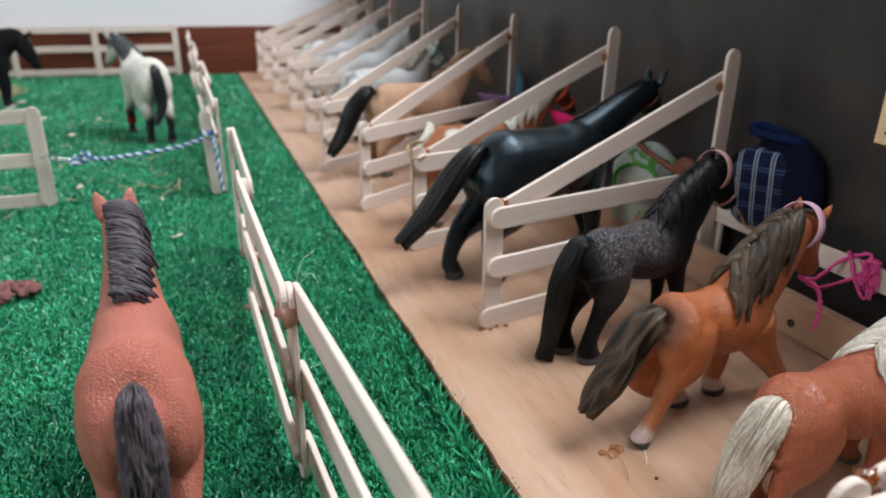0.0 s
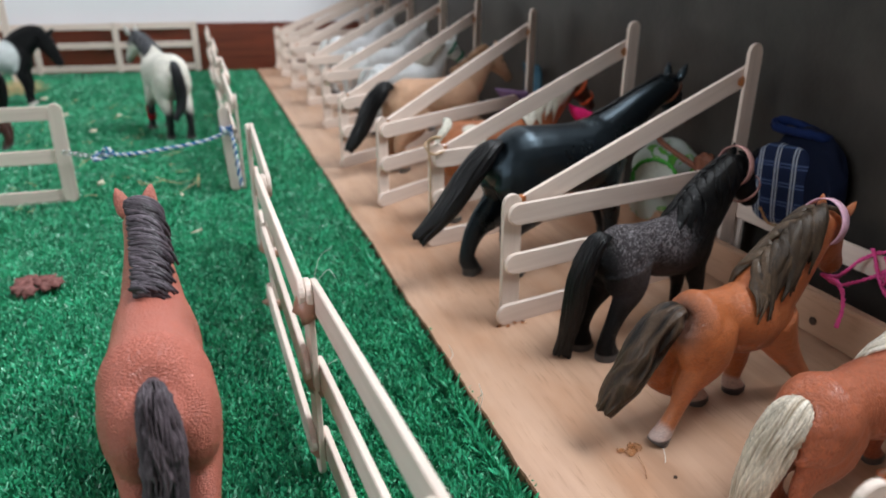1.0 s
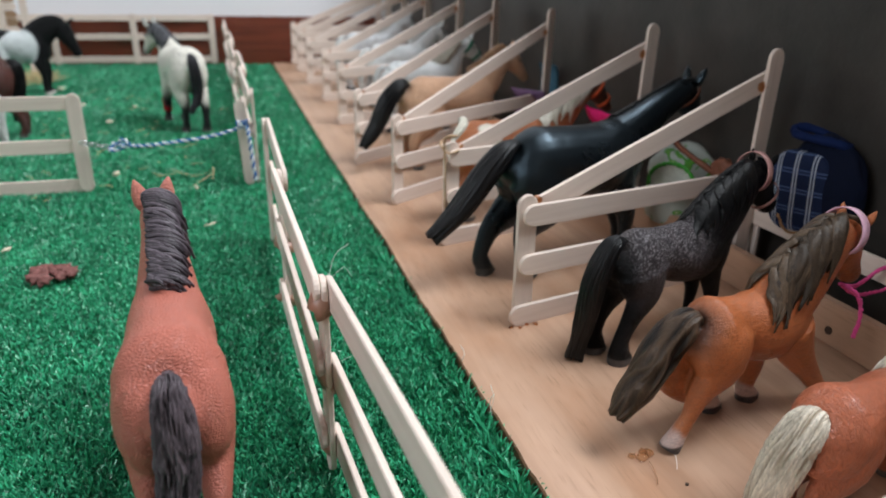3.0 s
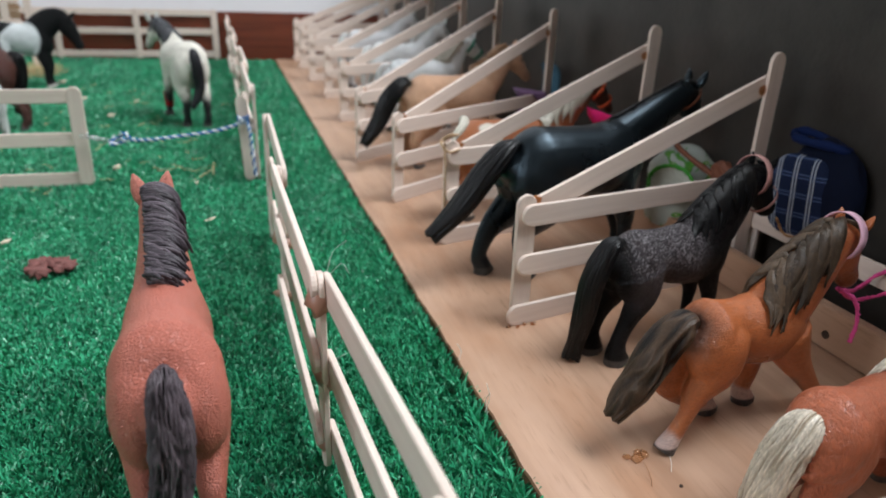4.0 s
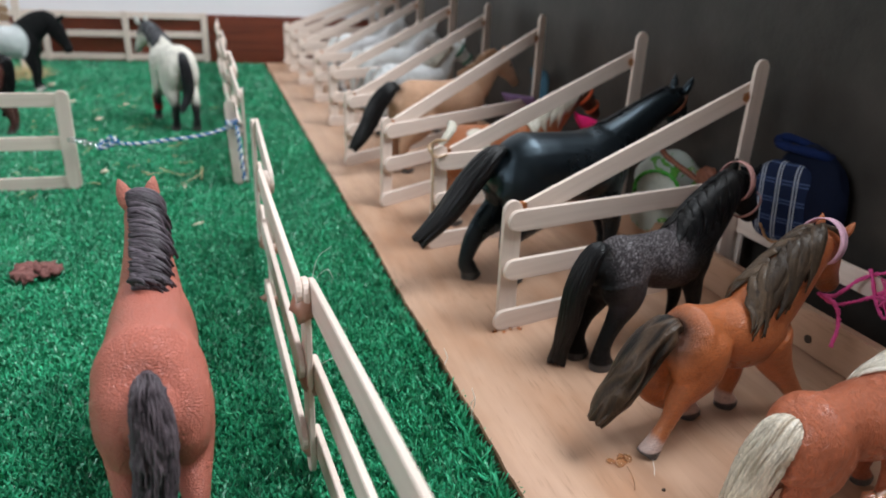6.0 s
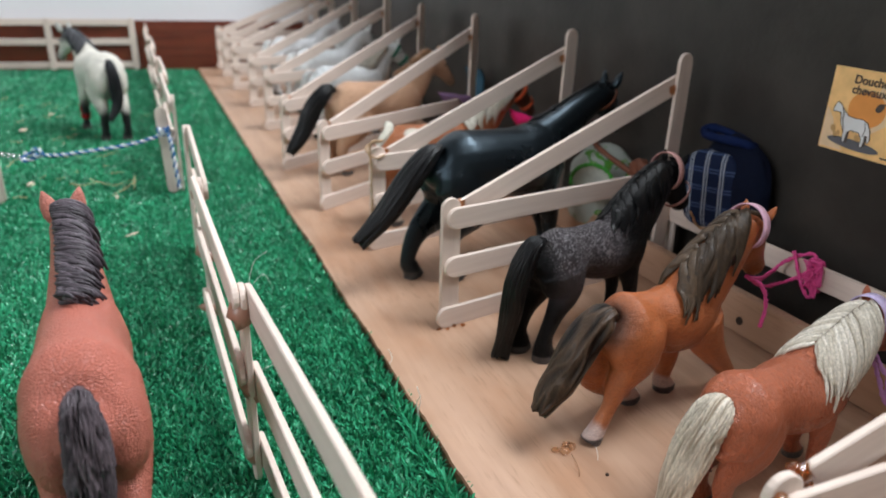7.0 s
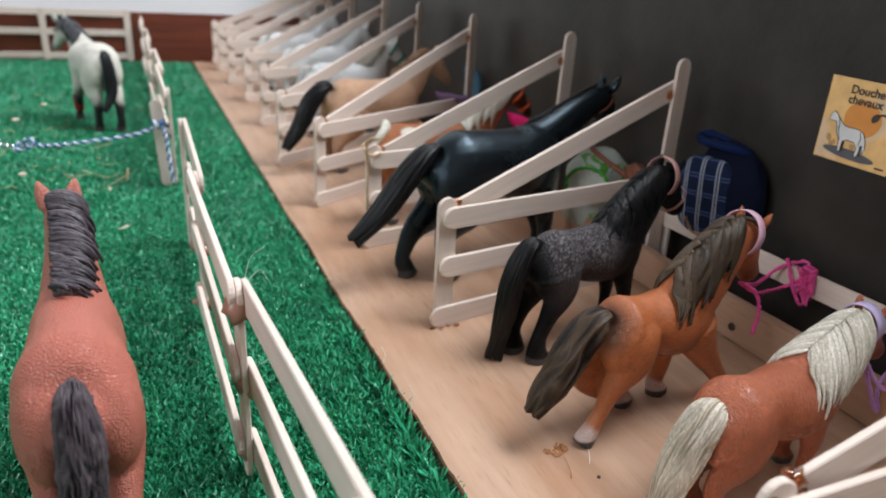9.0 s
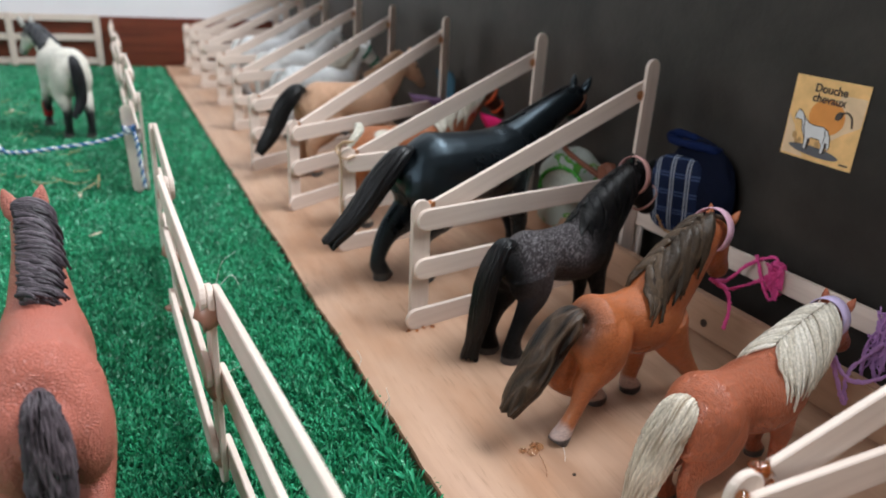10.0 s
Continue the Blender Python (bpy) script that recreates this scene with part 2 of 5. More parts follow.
structure("baseboard", box_mesh("baseboard", -2.8, 0.19, 0.0, 0.0155, -0.01, 0.073, MAHOGANY, 0.002), "reddish mahogany skirting board at the wall", "baseboard", NORTH)


def wall_with_opening(y0, y1, z0, z1):
    verts, faces = [], []
    for a, b, c, d in ((-2.3, y0, -0.05, 2.5), (y1, 1.98, -0.05, 2.5), (y0, y1, -0.05, z0), (y0, y1, z1, 2.5)):
        s = len(verts)
        verts += [(x, y, z) for x in (-2.7, -2.6) for y in (a, b) for z in (c, d)]
        faces += [tuple(s + i for i in f) for f in ((0, 1, 3, 2), (4, 6, 7, 5), (0, 4, 5, 1), (2, 3, 7, 6), (0, 2, 6, 4), (1, 5, 7, 3))]
    return mesh_from("wall_west", verts, faces, WALL_DIM)


# opening added for the fill lamp; this wall is out of view
structure("wall_west", wall_with_opening(-1.47, 0.27, 0.75, 2.15), "unseen dimmed room wall with an opening for the added fill light", "wall")
structure("wall_south", box_mesh("wall_south", -2.7, 2.3, -2.3, -2.2, -0.05, 2.5, WALL_DIM), "plain unseen room wall, dimmed to cut bounced light", "wall")


def ceiling_with_skylight(x0, x1, y0, y1):
    verts, faces = [], []
    for a, b, c, d in ((-2.8, x0, -2.4, 2.2), (x1, 2.4, -2.4, 2.2), (x0, x1, -2.4, y0), (x0, x1, y1, 2.2)):
        s = len(verts)
        verts += [(x, y, z) for x in (a, b) for y in (c, d) for z in (2.5, 2.6)]
        faces += [tuple(s + i for i in f) for f in ((0, 1, 3, 2), (4, 6, 7, 5), (0, 4, 5, 1), (2, 3, 7, 6), (0, 2, 6, 4), (1, 5, 7, 3))]
    return mesh_from("ceiling", verts, faces, WALL_DIM)


structure("ceiling", ceiling_with_skylight(0.54, 2.02, -0.74, 0.64), "unseen dimmed ceiling with a skylight opening", "ceiling")


structure("wall_east", box_mesh("wall_east", 2.2, 2.3, -2.3, 1.6, -0.05, 2.5, WALL_DIM), "plain unseen room wall, dimmed to cut bounced light", "wall")
structure("wall_panel", box_mesh("wall_panel", 0.283, 0.297, -0.5, 1.262, -0.012, 0.250, PANEL, 0.0015), "dark grey-brown fibreboard panel standing behind the stalls", "wall panel")

# ---- structure: stable board and turf ----
EDGE_X = 0.083


def board_mesh():
    """A board with a slightly uneven sawn edge towards the turf."""
    ys = np.linspace(-0.30, 1.268, 620)
    verts, faces = [], []
    for y in ys:
        x = EDGE_X + 0.0011 * noise.noise((0, y * 14, 0)) + 0.0005 * noise.noise((3, y * 70, 0)) + 0.0004 * noise.noise((7, y * 260, 0)) + 0.004 * max(0, y - 0.7)
        verts += [(x + 0.0006, y, 0.0), (x, y, -0.0006), (x - 0.0002, y, -0.010), (0.282, y, 0.0), (0.282, y, -0.010)]
    for i in range(len(ys) - 1):
        a, b = 5 * i, 5 * i + 5
        faces += [(a, a + 3, b + 3, b), (a, b, b + 1, a + 1), (a + 1, b + 1, b + 2, a + 2), (a + 2, b + 2, b + 4, a + 4), (a + 3, a + 4, b + 4, b + 3)]
    faces += [(0, 1, 2, 4, 3), tuple(len(verts) - 5 + i for i in (0, 3, 4, 2, 1))]
    me = mesh_from("stable_board", verts, faces, BOARD)
    me.materials.append(BOARD_EDGE)
    for p in me.polygons:
        if p.normal.x < -0.5:
            p.material_index = 1
    return me


structure("stable_board", board_mesh(), "light plywood board that floors the toy stalls", "board")
back_plank = structure("back_plank", box_mesh("back_plank", 0.2440, 0.2492, -0.30, 1.262, 0.0003, 0.0200, BOARD, 0.0006), "thin plywood lip along the back of the stalls", "plank")


# ---- stall dividers ----
def stall_divider(front, back, top=0.0625, tall=0.119, low=0.0, reach=0.0, slope=0.0):
    """Two posts, three rails and a slanting brace of craft sticks, glued together."""
    f, k = Vector((*front, 0)), Vector((*back, 0))
    along = (k - f).normalized()
    n = Vector((along.y, -along.x, 0))
    root = thing("stall_divider", "pale craft stick stall divider with slanting brace glued on board", "stall divider", f, "stall dividers")
    stick("front_post", root, f + Vector((0, 0, low)), f + Vector((0, 0, top)), n)
    stick("back_post", root, k - along * 0.0035 + n * 0.0022, k + n * 0.0022 + Vector((0, 0, tall)), n)
    for i, z in enumerate((0.0530, 0.0296, 0.0050)):
        a = f - along * (0.003, 0.004, 0.008)[i] + n * 0.0022 + Vector((0, 0, z * top / 0.0625))
        b = k + along * 0.002 - n * 0.0002 + Vector((0, 0, (z + slope) * top / 0.0625))
        if i == 2:  # stops at the lip of the board
            b = a + (b - a) * min(1.0, (0.2432 - a.x) / (b.x - a.x))
        stick("rail", root, a, b, n)
    a = f + along * 0.004 - n * 0.0022 + Vector((0, 0, top - 0.009))
    b = k + along * 0.001 - n * 0.0001 + Vector((0, 0, tall - 0.0150))
    brace = stick("brace", root, a - (b - a).normalized() * 0.004, b + (b - a).normalized() * 0.003, n)
    m = Matrix.Translation(k - along * 0.0055 + n * 0.001 + Vector((0, 0, tall - 0.0185)))
    part("glue_drop", GLUE_DROPS[0], brace, m, "amber drop of hardened glue")
    m = Matrix.Translation(f + along * 0.0055 - n * 0.001 + Vector((0, 0, top - 0.004)))
    part("glue_drop", GLUE_DROPS[1], brace, m, "amber drop of hardened glue")
    return root


DIVIDERS = [
    ((0.1125, 0.0785), (0.2620, 0.0785), 0.0625, 0.119),
    ((0.1215, 0.2735), (0.2625, 0.3010), 0.0625, 0.119),
    ((0.1205, 0.3800), (0.2620, 0.4110), 0.0620, 0.123),
    ((0.1090, 0.4650), (0.2620, 0.5630), 0.0620, 0.124),
    ((0.1040, 0.5780), (0.2620, 0.6900), 0.0620, 0.127),
    ((0.1170, 0.7400), (0.2640, 0.8040), 0.0620, 0.130),
    ((0.1210, 0.8800), (0.2640, 0.9400), 0.0625, 0.130),
    ((0.1190, 1.0200), (0.2660, 1.0700), 0.0625, 0.130),
    ((0.1210, 1.1500), (0.2660, 1.1700), 0.0640, 0.130),
    ((0.1220, 1.2450), (0.2660, 1.2420), 0.0680, 0.130),
]
for front, back, top, tall in DIVIDERS:
    stall_divider(front, back, top, tall, slope=-0.0015)

first = bpy.data.objects["brace"]
for k, (x, y, zz, r) in enumerate(((0.1182, 0.0797, 0.0595, 1.0), (0.1160, 0.0796, 0.0612, 0.75), (0.1105, 0.0772, 0.0570, 0.8), (0.1195, 0.0792, 0.0568, 0.7))):
    part("glue_drop", GLUE_DROPS[k % 3], first, pose(x, y, zz, 0, 20 * k, 40 * k) @ Matrix.Scale(r, 4), "large amber drop of hardened glue")
second = bpy.data.objects["front_post.001"]
for k, (x, y) in enumerate(((0.1150, 0.2690), (0.1190, 0.2680), (0.1230, 0.2700), (0.1270, 0.2690))):
    part("glue_drop", GLUE_DROPS[k % 3], second, pose(x, y, 0.0004, 0, 0, 50 * k) @ Matrix.Diagonal((0.45, 0.4, 0.3, 1)), "amber drop of hardened glue")

rail_root = thing("tether_rail", "long pale stick rail along the dark wall behind the stalls", "rail", (0.266, 0.2, 0))
stick("rail", rail_root, (0.2675, 0.318, 0.0320), (0.2675, 0.085, 0.0335), (-1, 0, 0), 0.0105)
for y in (0.302, 0.106):
    stick("bracket", rail_root, (0.2700, y, 0.0), (0.2700, y, 0.040), (-1, 0, 0))

# ---- paddock fences ----
TURF = -0.004


def fence(label, posts, rails, group="paddock fences"):
    """posts: x, y, top; rails: index of first post, side, heights at both ends."""
    root = thing("paddock_fence", label, "fence", (posts[0][0], posts[0][1], TURF), group)
    across = (Vector((posts[-1][0], posts[-1][1], 0)) - Vector((posts[0][0], posts[0][1], 0))).normalized()
    n = Vector((across.y, -across.x, 0))
    for x, y, top in posts:
        stick("post", root, (x, y, TURF), (x, y, top), n)
    for i, side, heights in rails:
        p, q = Vector((posts[i][0], posts[i][1], 0)), Vector((posts[i + 1][0], posts[i + 1][1], 0))
        d = (q - p).normalized()
        for z0, z1 in heights:
            off = n * (0.0022 * side)
            stick("rail", root, p - d * 0.0045 + off + Vector((0, 0, z0)), q + d * 0.0045 + off + Vector((0, 0, z1)), n)
    return root


near = fence("pale craft stick paddock fence with three rails on turf",
             [(0.0330, -0.020, 0.071), (0.0275, 0.090, 0.071), (0.0215, 0.200, 0.0665), (0.0185, 0.310, 0.071), (0.0195, 0.420, 0.0725)],
             [(0, -1, ((0.065, 0.066), (0.038, 0.038), (0.011, 0.011))),
              (1, 1, ((0.066, 0.0612), (0.038, 0.0342), (0.010, 0.0075))),
              (2, -1, ((0.0625, 0.0670), (0.0365, 0.0440), (0.0085, 0.0145))),
              (3, 1, ((0.0655, 0.0675), (0.041, 0.042), (0.014, 0.015)))])
for k in (1, 2, 3):
    x, y, top = [(0.0275, 0.090, 0.071), (0.0215, 0.200, 0.0665), (0.0185, 0.310, 0.071)][k - 1]
    for j, zz in enumerate((top - 0.0075, top - 0.0345, top - 0.0615)):
        part("glue_bead", JOINT_GLUE[(k + j) % 3], bpy.data.objects["post.%03d" % k], pose(x + 0.0006 * (j - 1), y - 0.0016, zz, 10 * j, 20 * k, 70 * j + 30 * k) @ Matrix.Scale(1.3 + 0.15 * ((k + j) % 3), 4), "pinkish bead of hardened glue")
far_posts = [(0.0190 - 0.0090 * k / 6, 0.553 + 0.1275 * k, 0.069 + 0.002 * (k % 2)) for k in range(7)]
far_fence = fence("pale craft stick fence along the far paddock on turf", far_posts,
      [(k, 1 if k % 2 else -1, ((0.063, 0.064), (0.037, 0.038), (0.010, 0.011))) for k in range(6)])
stick("leaning_stick", far_fence, (0.0130, 0.5500, TURF), (0.0095, 0.5570, 0.0600), (-0.3, -1, 0), 0.0085)
back_posts = [(-0.008 - 0.1235 * k, 1.306 + 0.0165 * k, 0.077) for k in range(5)]
fence("pale craft stick fence in front of the skirting board", back_posts,
      [(k, 1, ((0.0705, 0.0705), (0.0405, 0.0405), (0.004, 0.004))) for k in range(4)])
fence("greyish craft stick paddock panel with three rails on turf", [(-0.2300, 0.566, 0.066), (-0.1035, 0.560, 0.0685)],
      [(0, -1, ((0.0618, 0.0612), (0.0302, 0.0302), (0.0005, 0.0005)))])

# ---- stick shed in the far corner ----
shed = thing("stick_shed", "brown and pale craft stick shed wall in the paddock corner", "toy shed", (-0.34, 1.2, TURF))
for x in (-0.292, -0.262, -0.42):
    stick("post", shed, (x, 1.200, TURF), (x, 1.200, 0.125), (0, -1, 0))
for k in range(9):
    stick("plank", shed, (-0.440, 1.2028, 0.030 + 0.0108 * k), (-0.272, 1.2028, 0.030 + 0.0108 * k), (0, -1, 0), 0.0102, mat=STICK_BROWN if k % 3 else STICK)


# ---- horse figurines ----
def smoothstep(a, b, x):
    t = min(1.0, max(0.0, (x - a) / (b - a)))
    return t * t * (3 - 2 * t)


def blend(a, b, t):
    return tuple(p + (q - p) * t for p, q in zip(a, b))


def remeshed(verts, faces, voxel, rounds):
    tmp = new("tmp", mesh_from("tmp", verts, faces))
    mod = tmp.modifiers.new("skin", "REMESH")
    mod.mode, mod.voxel_size = "VOXEL", voxel
    sm = tmp.modifiers.new("soft", "SMOOTH")
    sm.factor, sm.iterations = 0.5, rounds
    ev = tmp.evaluated_get(bpy.context.evaluated_depsgraph_get())
    me = ev.to_mesh()
    v = [p.co.copy() for p in me.vertices]
    f = [tuple(p.vertices) for p in me.polygons]
    ev.to_mesh_clear()
    old = tmp.data
    bpy.data.objects.remove(tmp)
    bpy.data.meshes.remove(old)
    return v, f


BODY = [(-0.52, 0.82, 0.05, 0.05), (-0.495, 0.795, 0.13, 0.11), (-0.43, 0.775, 0.195, 0.165), (-0.33, 0.765, 0.238, 0.200), (-0.22, 0.775, 0.216, 0.184), (-0.13, 0.768, 0.214, 0.180),
        (-0.01, 0.743, 0.230, 0.188), (0.11, 0.724, 0.244, 0.200), (0.23, 0.735, 0.255, 0.185), (0.33, 0.745, 0.235, 0.160), (0.40, 0.745, 0.175, 0.125), (0.44, 0.745, 0.09, 0.07)]


def horse(label, H, at, yaw, paint, mane, tail, L=None, poll=(0.62, 1.20), drop=45, bend=0.0, hoofs=(0.31, 0.31, -0.42, -0.42), mane_side=1,
          mane_length=0.22, tail_path=None, tail_r=0.075, plump=1.0, detail=72, z=0.0, seed=0, hair_r=0.014, mane_n=1, bone=1.0, ears=1.0, head=1.0, wave=1.0, sheen=None, neck=1.0, sweep=0.25, mane_start=6, poll_r=1.0, girth=None, fall=1.5, over=0.35, locks=40, tail_flat=1.0, ridge=0.10, waist=1.0, along=1.0, slope=0.0, taper=0.0, neck_path=None, legs=None, combed=(), body=None, tail_tip=0.46):
    """A toy horse in one mesh. Lengths along it in L, upright ones in H; local x points ahead, y to its left."""
    rng = random.Random(seed)
    L = L or H
    girth = girth or head
    verts, faces = [], []

    def P(x, y, zz):
        return Vector((x * L, y * H, zz * H))

    st = curve_points([(a, b + slope * a, c * (1 + (waist - 1) * 0.3 * smoothstep(0.16, 0.04, abs(a + 0.165))), d * (1 + (waist - 1) * smoothstep(0.16, 0.04, abs(a + 0.165))) * (1 - taper * smoothstep(-0.35, 0.3, a))) for a, b, c, d in (body or BODY)], 26)
    loft([P(a, 0, b) for a, b, c, d in st], [d * H * plump for a, b, c, d in st], [c * H * (0.5 + 0.5 * plump) for a, b, c, d in st], 22, verts, faces)
    # neck and head
    px, pz = poll
    k = math.tan(radians(bend))
    a0, a3 = np.array((0.17, 0.74)), np.array((px, pz))
    ctrl = [(0.10, 0.0, 0.70 + slope * 0.1, 0.20 / neck, 0.12 / neck), (0.19, 0.0, 0.965 + slope * 0.3 - 0.225 * neck ** 0.5, 0.225 / neck ** 0.5, 0.135 / neck ** 0.5), (*(a0 + (a3 - a0) * 0.38 + (0.035, -0.02))[[0]], 0.02 * k, (a0 + (a3 - a0) * 0.38)[1] - 0.02, 0.195, 0.100),
            ((a0 + (a3 - a0) * 0.72)[0] + 0.01, 0.10 * k, (a0 + (a3 - a0) * 0.72)[1] + 0.01, 0.135 * (0.5 + 0.5 * poll_r), 0.075 * (0.5 + 0.5 * poll_r)), (px, 0.24 * k, pz, 0.105 * poll_r, 0.066 * poll_r)]
    nk = curve_points(neck_path or ctrl, 17)
    if not neck_path:
        nk[:, 3:] *= neck
    loft([P(q[0], q[1], q[2]) for q in nk], [q[4] * H * plump for q in nk], [q[3] * H for q in nk], 18, verts, faces)
    top = P(nk[-1][0], nk[-1][1], nk[-1][2])
    hy = radians(bend * 1.2)
    ahead = Vector((math.cos(radians(drop)) * math.cos(hy), math.cos(radians(drop)) * math.sin(hy), -math.sin(radians(drop))))
    crown = Vector((math.sin(radians(drop)) * math.cos(hy), math.sin(radians(drop)) * math.sin(hy), math.cos(radians(drop))))
    side = crown.cross(ahead).normalized()
    hs = curve_points([(-0.05, 0.02, 0.05, 0.045), (0.0, 0.0, 0.088, 0.070), (0.09, -0.020, 0.112, 0.076), (0.19, -0.012, 0.092, 0.064), (0.29, -0.004, 0.066, 0.050), (0.36, -0.004, 0.062, 0.052), (0.405, -0.008, 0.040, 0.036)], 18)
    loft([top + ahead * (q[0] * H * head) + crown * (q[1] * H * head) for q in hs], [q[3] * H * girth for q in hs], [q[2] * H * girth for q in hs], 16, verts, faces)
    # muscle of shoulder and thigh
    for s in (1, -1):
        for cx, cy, cz, rx, ry, rz in ((-0.365, 0.090, 0.68, 0.165, 0.118 * plump, 0.225), (0.275, 0.080 * (1 - taper), 0.68, 0.125, 0.098 * plump, 0.20), (0.36, 0.055, 0.66, 0.08, 0.08, 0.13)):
            ring = [math.sin(math.pi * (j + 0.5) / 11) for j in range(11)]
            loft([P(cx, s * cy, cz + rz * math.cos(math.pi * (j + 0.5) / 11)) for j in range(11)], [ry * H * q for q in ring], [rx * L * q for q in ring], 14, verts, faces)
    # legs
    for i, hx in enumerate(hoofs):
        s = 1 if i % 2 == 0 else -1
        if i < 2:
            pts = [(0.27, 0.075, 0.70, 0.15, 0.09), (0.275, 0.095, 0.52, 0.092, 0.07), ((0.30 + hx) / 2 + 0.012, 0.098, 0.315, 0.057, 0.050), (hx - 0.012, 0.096, 0.13, 0.036, 0.035),
                   (hx - 0.002, 0.096, 0.085, 0.042, 0.042), (hx + 0.012, 0.096, 0.045, 0.045, 0.046), (hx + 0.022, 0.096, 0.0, 0.060, 0.058)]
        else:
            pts = [(-0.33, 0.085, 0.74, 0.19, 0.11), (-0.29, 0.105, 0.55, 0.150, 0.10), ((-0.36 + hx) / 2 - 0.055, 0.108, 0.345, 0.066, 0.052), (hx - 0.022, 0.104, 0.14, 0.040, 0.037),
                   (hx - 0.006, 0.104, 0.09, 0.045, 0.044), (hx + 0.010, 0.104, 0.045, 0.046, 0.047), (hx + 0.022, 0.104, 0.0, 0.061, 0.058)]
        if legs and legs[i]:
            pts = legs[i]
        lp = curve_points(pts, 22)
        loft([P(q[0], (s * q[1] if not (legs and legs[i]) else q[1]), q[2]) for q in lp], [q[4] * H * bone for q in lp], [q[3] * L * bone for q in lp], 14, verts, faces)
    v, f = remeshed(verts, faces, H / detail, 11)
    colour = []
    for p in v:
        x, y, zz = p.x / L, p.y / H, p.z / H
        c = paint(x, y, zz, p)
        rel = p - top
        d = rel.dot(ahead) / H
        if zz < 0.062:
            c = blend(paint.hoof, c, smoothstep(0.048, 0.062, zz))
        elif d > 0.22 and abs(rel.dot(side)) < 0.1 * H and x > 0.4:
            c = blend(c, paint.muzzle, smoothstep(0.22, 0.36, d) * paint.muzzle_amount)
        colour.append(c)

    def add(vv, ff, c):
        base = len(v)
        v.extend(vv)
        f.extend(tuple(base + i for i in q) for q in ff)
        colour.extend([c] * len(vv))

    # ears and eyes
    for s in (1, -1):
        root = top + side * (s * (0.045 + 0.012 * (poll_r > 1)) * H * girth) + crown * (0.062 * H * girth) + ahead * (0.012 * H)
        tip = root + (crown * 0.75 - ahead * 0.45 + side * (0.22 * s)) * (0.145 * H * ears)
        ep = [root.lerp(tip, t) for t in (0, 0.25, 0.55, 0.8, 1.0)]
        vv, ff = loft(ep, [H * ears * r for r in (0.026, 0.036, 0.033, 0.02, 0.004)], [H * ears * r for r in (0.02, 0.022, 0.018, 0.012, 0.003)], 9)
        add(vv, ff, paint.ear)
        eye = top + ahead * (0.115 * H * head) + crown * (0.030 * H * head) + side * (s * 0.066 * H * girth)
        vv, ff = loft([eye + crown * (t * 0.018 * H) for t in (-1, -0.6, 0, 0.6, 1)], [0.013 * H * r for r in (0.2, 0.8, 1, 0.8, 0.2)], [0.016 * H * r for r in (0.2, 0.8, 1, 0.8, 0.2)], 8)
        add(vv, ff, (0.01, 0.008, 0.006))

    def strand(path, r, c):
        n = len(path)
        prof = [r * min(1, 0.55 + 2.0 * i / (n - 1)) * (1 - 0.75 * max(0, (i / (n - 1) - 0.55) / 0.45)) for i in range(n)]
        vv, ff = loft(path, prof, prof, 6)
        add(vv, ff, c)

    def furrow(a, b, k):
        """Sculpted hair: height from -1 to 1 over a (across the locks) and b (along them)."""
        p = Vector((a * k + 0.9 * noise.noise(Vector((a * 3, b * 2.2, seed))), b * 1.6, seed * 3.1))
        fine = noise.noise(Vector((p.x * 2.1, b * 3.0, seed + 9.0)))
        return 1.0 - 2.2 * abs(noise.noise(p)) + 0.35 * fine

    def hair_sheet(grid, colours):
        n = len(grid[0])
        base = len(v)
        for row, cs in zip(grid, colours):
            v.extend(row)
            colour.extend(cs)
        for i in range(len(grid) - 1):
            for j in range(n - 1):
                a = base + i * n + j
                f.append((a, a + 1, a + n + 1, a + n))

    body_faces = len(f)
    skin = BVHTree.FromPolygons(v, f)

    def comb(sd, count, u0, u1, flow, length, width, thick, drift=0.15, fan=0.0, layers=1, back=0.0):
        """Locks that start along the crest and follow the skin; flow, length, width and thick in shares of H."""
        for i in range(count * layers):
            u = u0 + (u1 - u0) * ((i % count) + rng.uniform(0.1, 0.9)) / count
            k0 = min(15, int(u * 16))
            q = nk[k0] * (1 - (u * 16 - k0)) + nk[k0 + 1] * (u * 16 - k0)
            t = (P(*nk[k0 + 1][:3]) - P(*nk[k0][:3])).normalized()
            up = (Vector((0, 0, 1)) - t * t.z).normalized()
            p = P(*q[:3]) + up * (q[3] * H) + Vector((0, sd * (0.012 - back) * H, 0))
            go = (Vector((flow[0] - fan * (1 - u), flow[1] * sd, flow[2])) + Vector((rng.uniform(-1, 1), 0.3 * rng.uniform(-1, 1), rng.uniform(-1, 1))) * drift).normalized()
            n_step, reach = 14, length * H * rng.uniform(0.75, 1.08) * (0.72 + 0.28 * smoothstep(u0, u0 + 0.2 * (u1 - u0), u))
            lift = thick * H * (0.30 + 0.55 * (i // count) + 0.25 * rng.random())
            line, normals = [], []
            for _ in range(n_step):
                hit, nor, _i, _d = skin.find_nearest(p)
                line.append(hit + nor * lift)
                normals.append(nor)
                step = go + Vector((0, 0, -0.25)) * (len(line) / n_step)
                step = step - nor * step.dot(nor)
                p = hit + step.normalized() * (reach / n_step)
            base, tone = len(v), rng.random()
            wob = rng.uniform(0, 6.28)
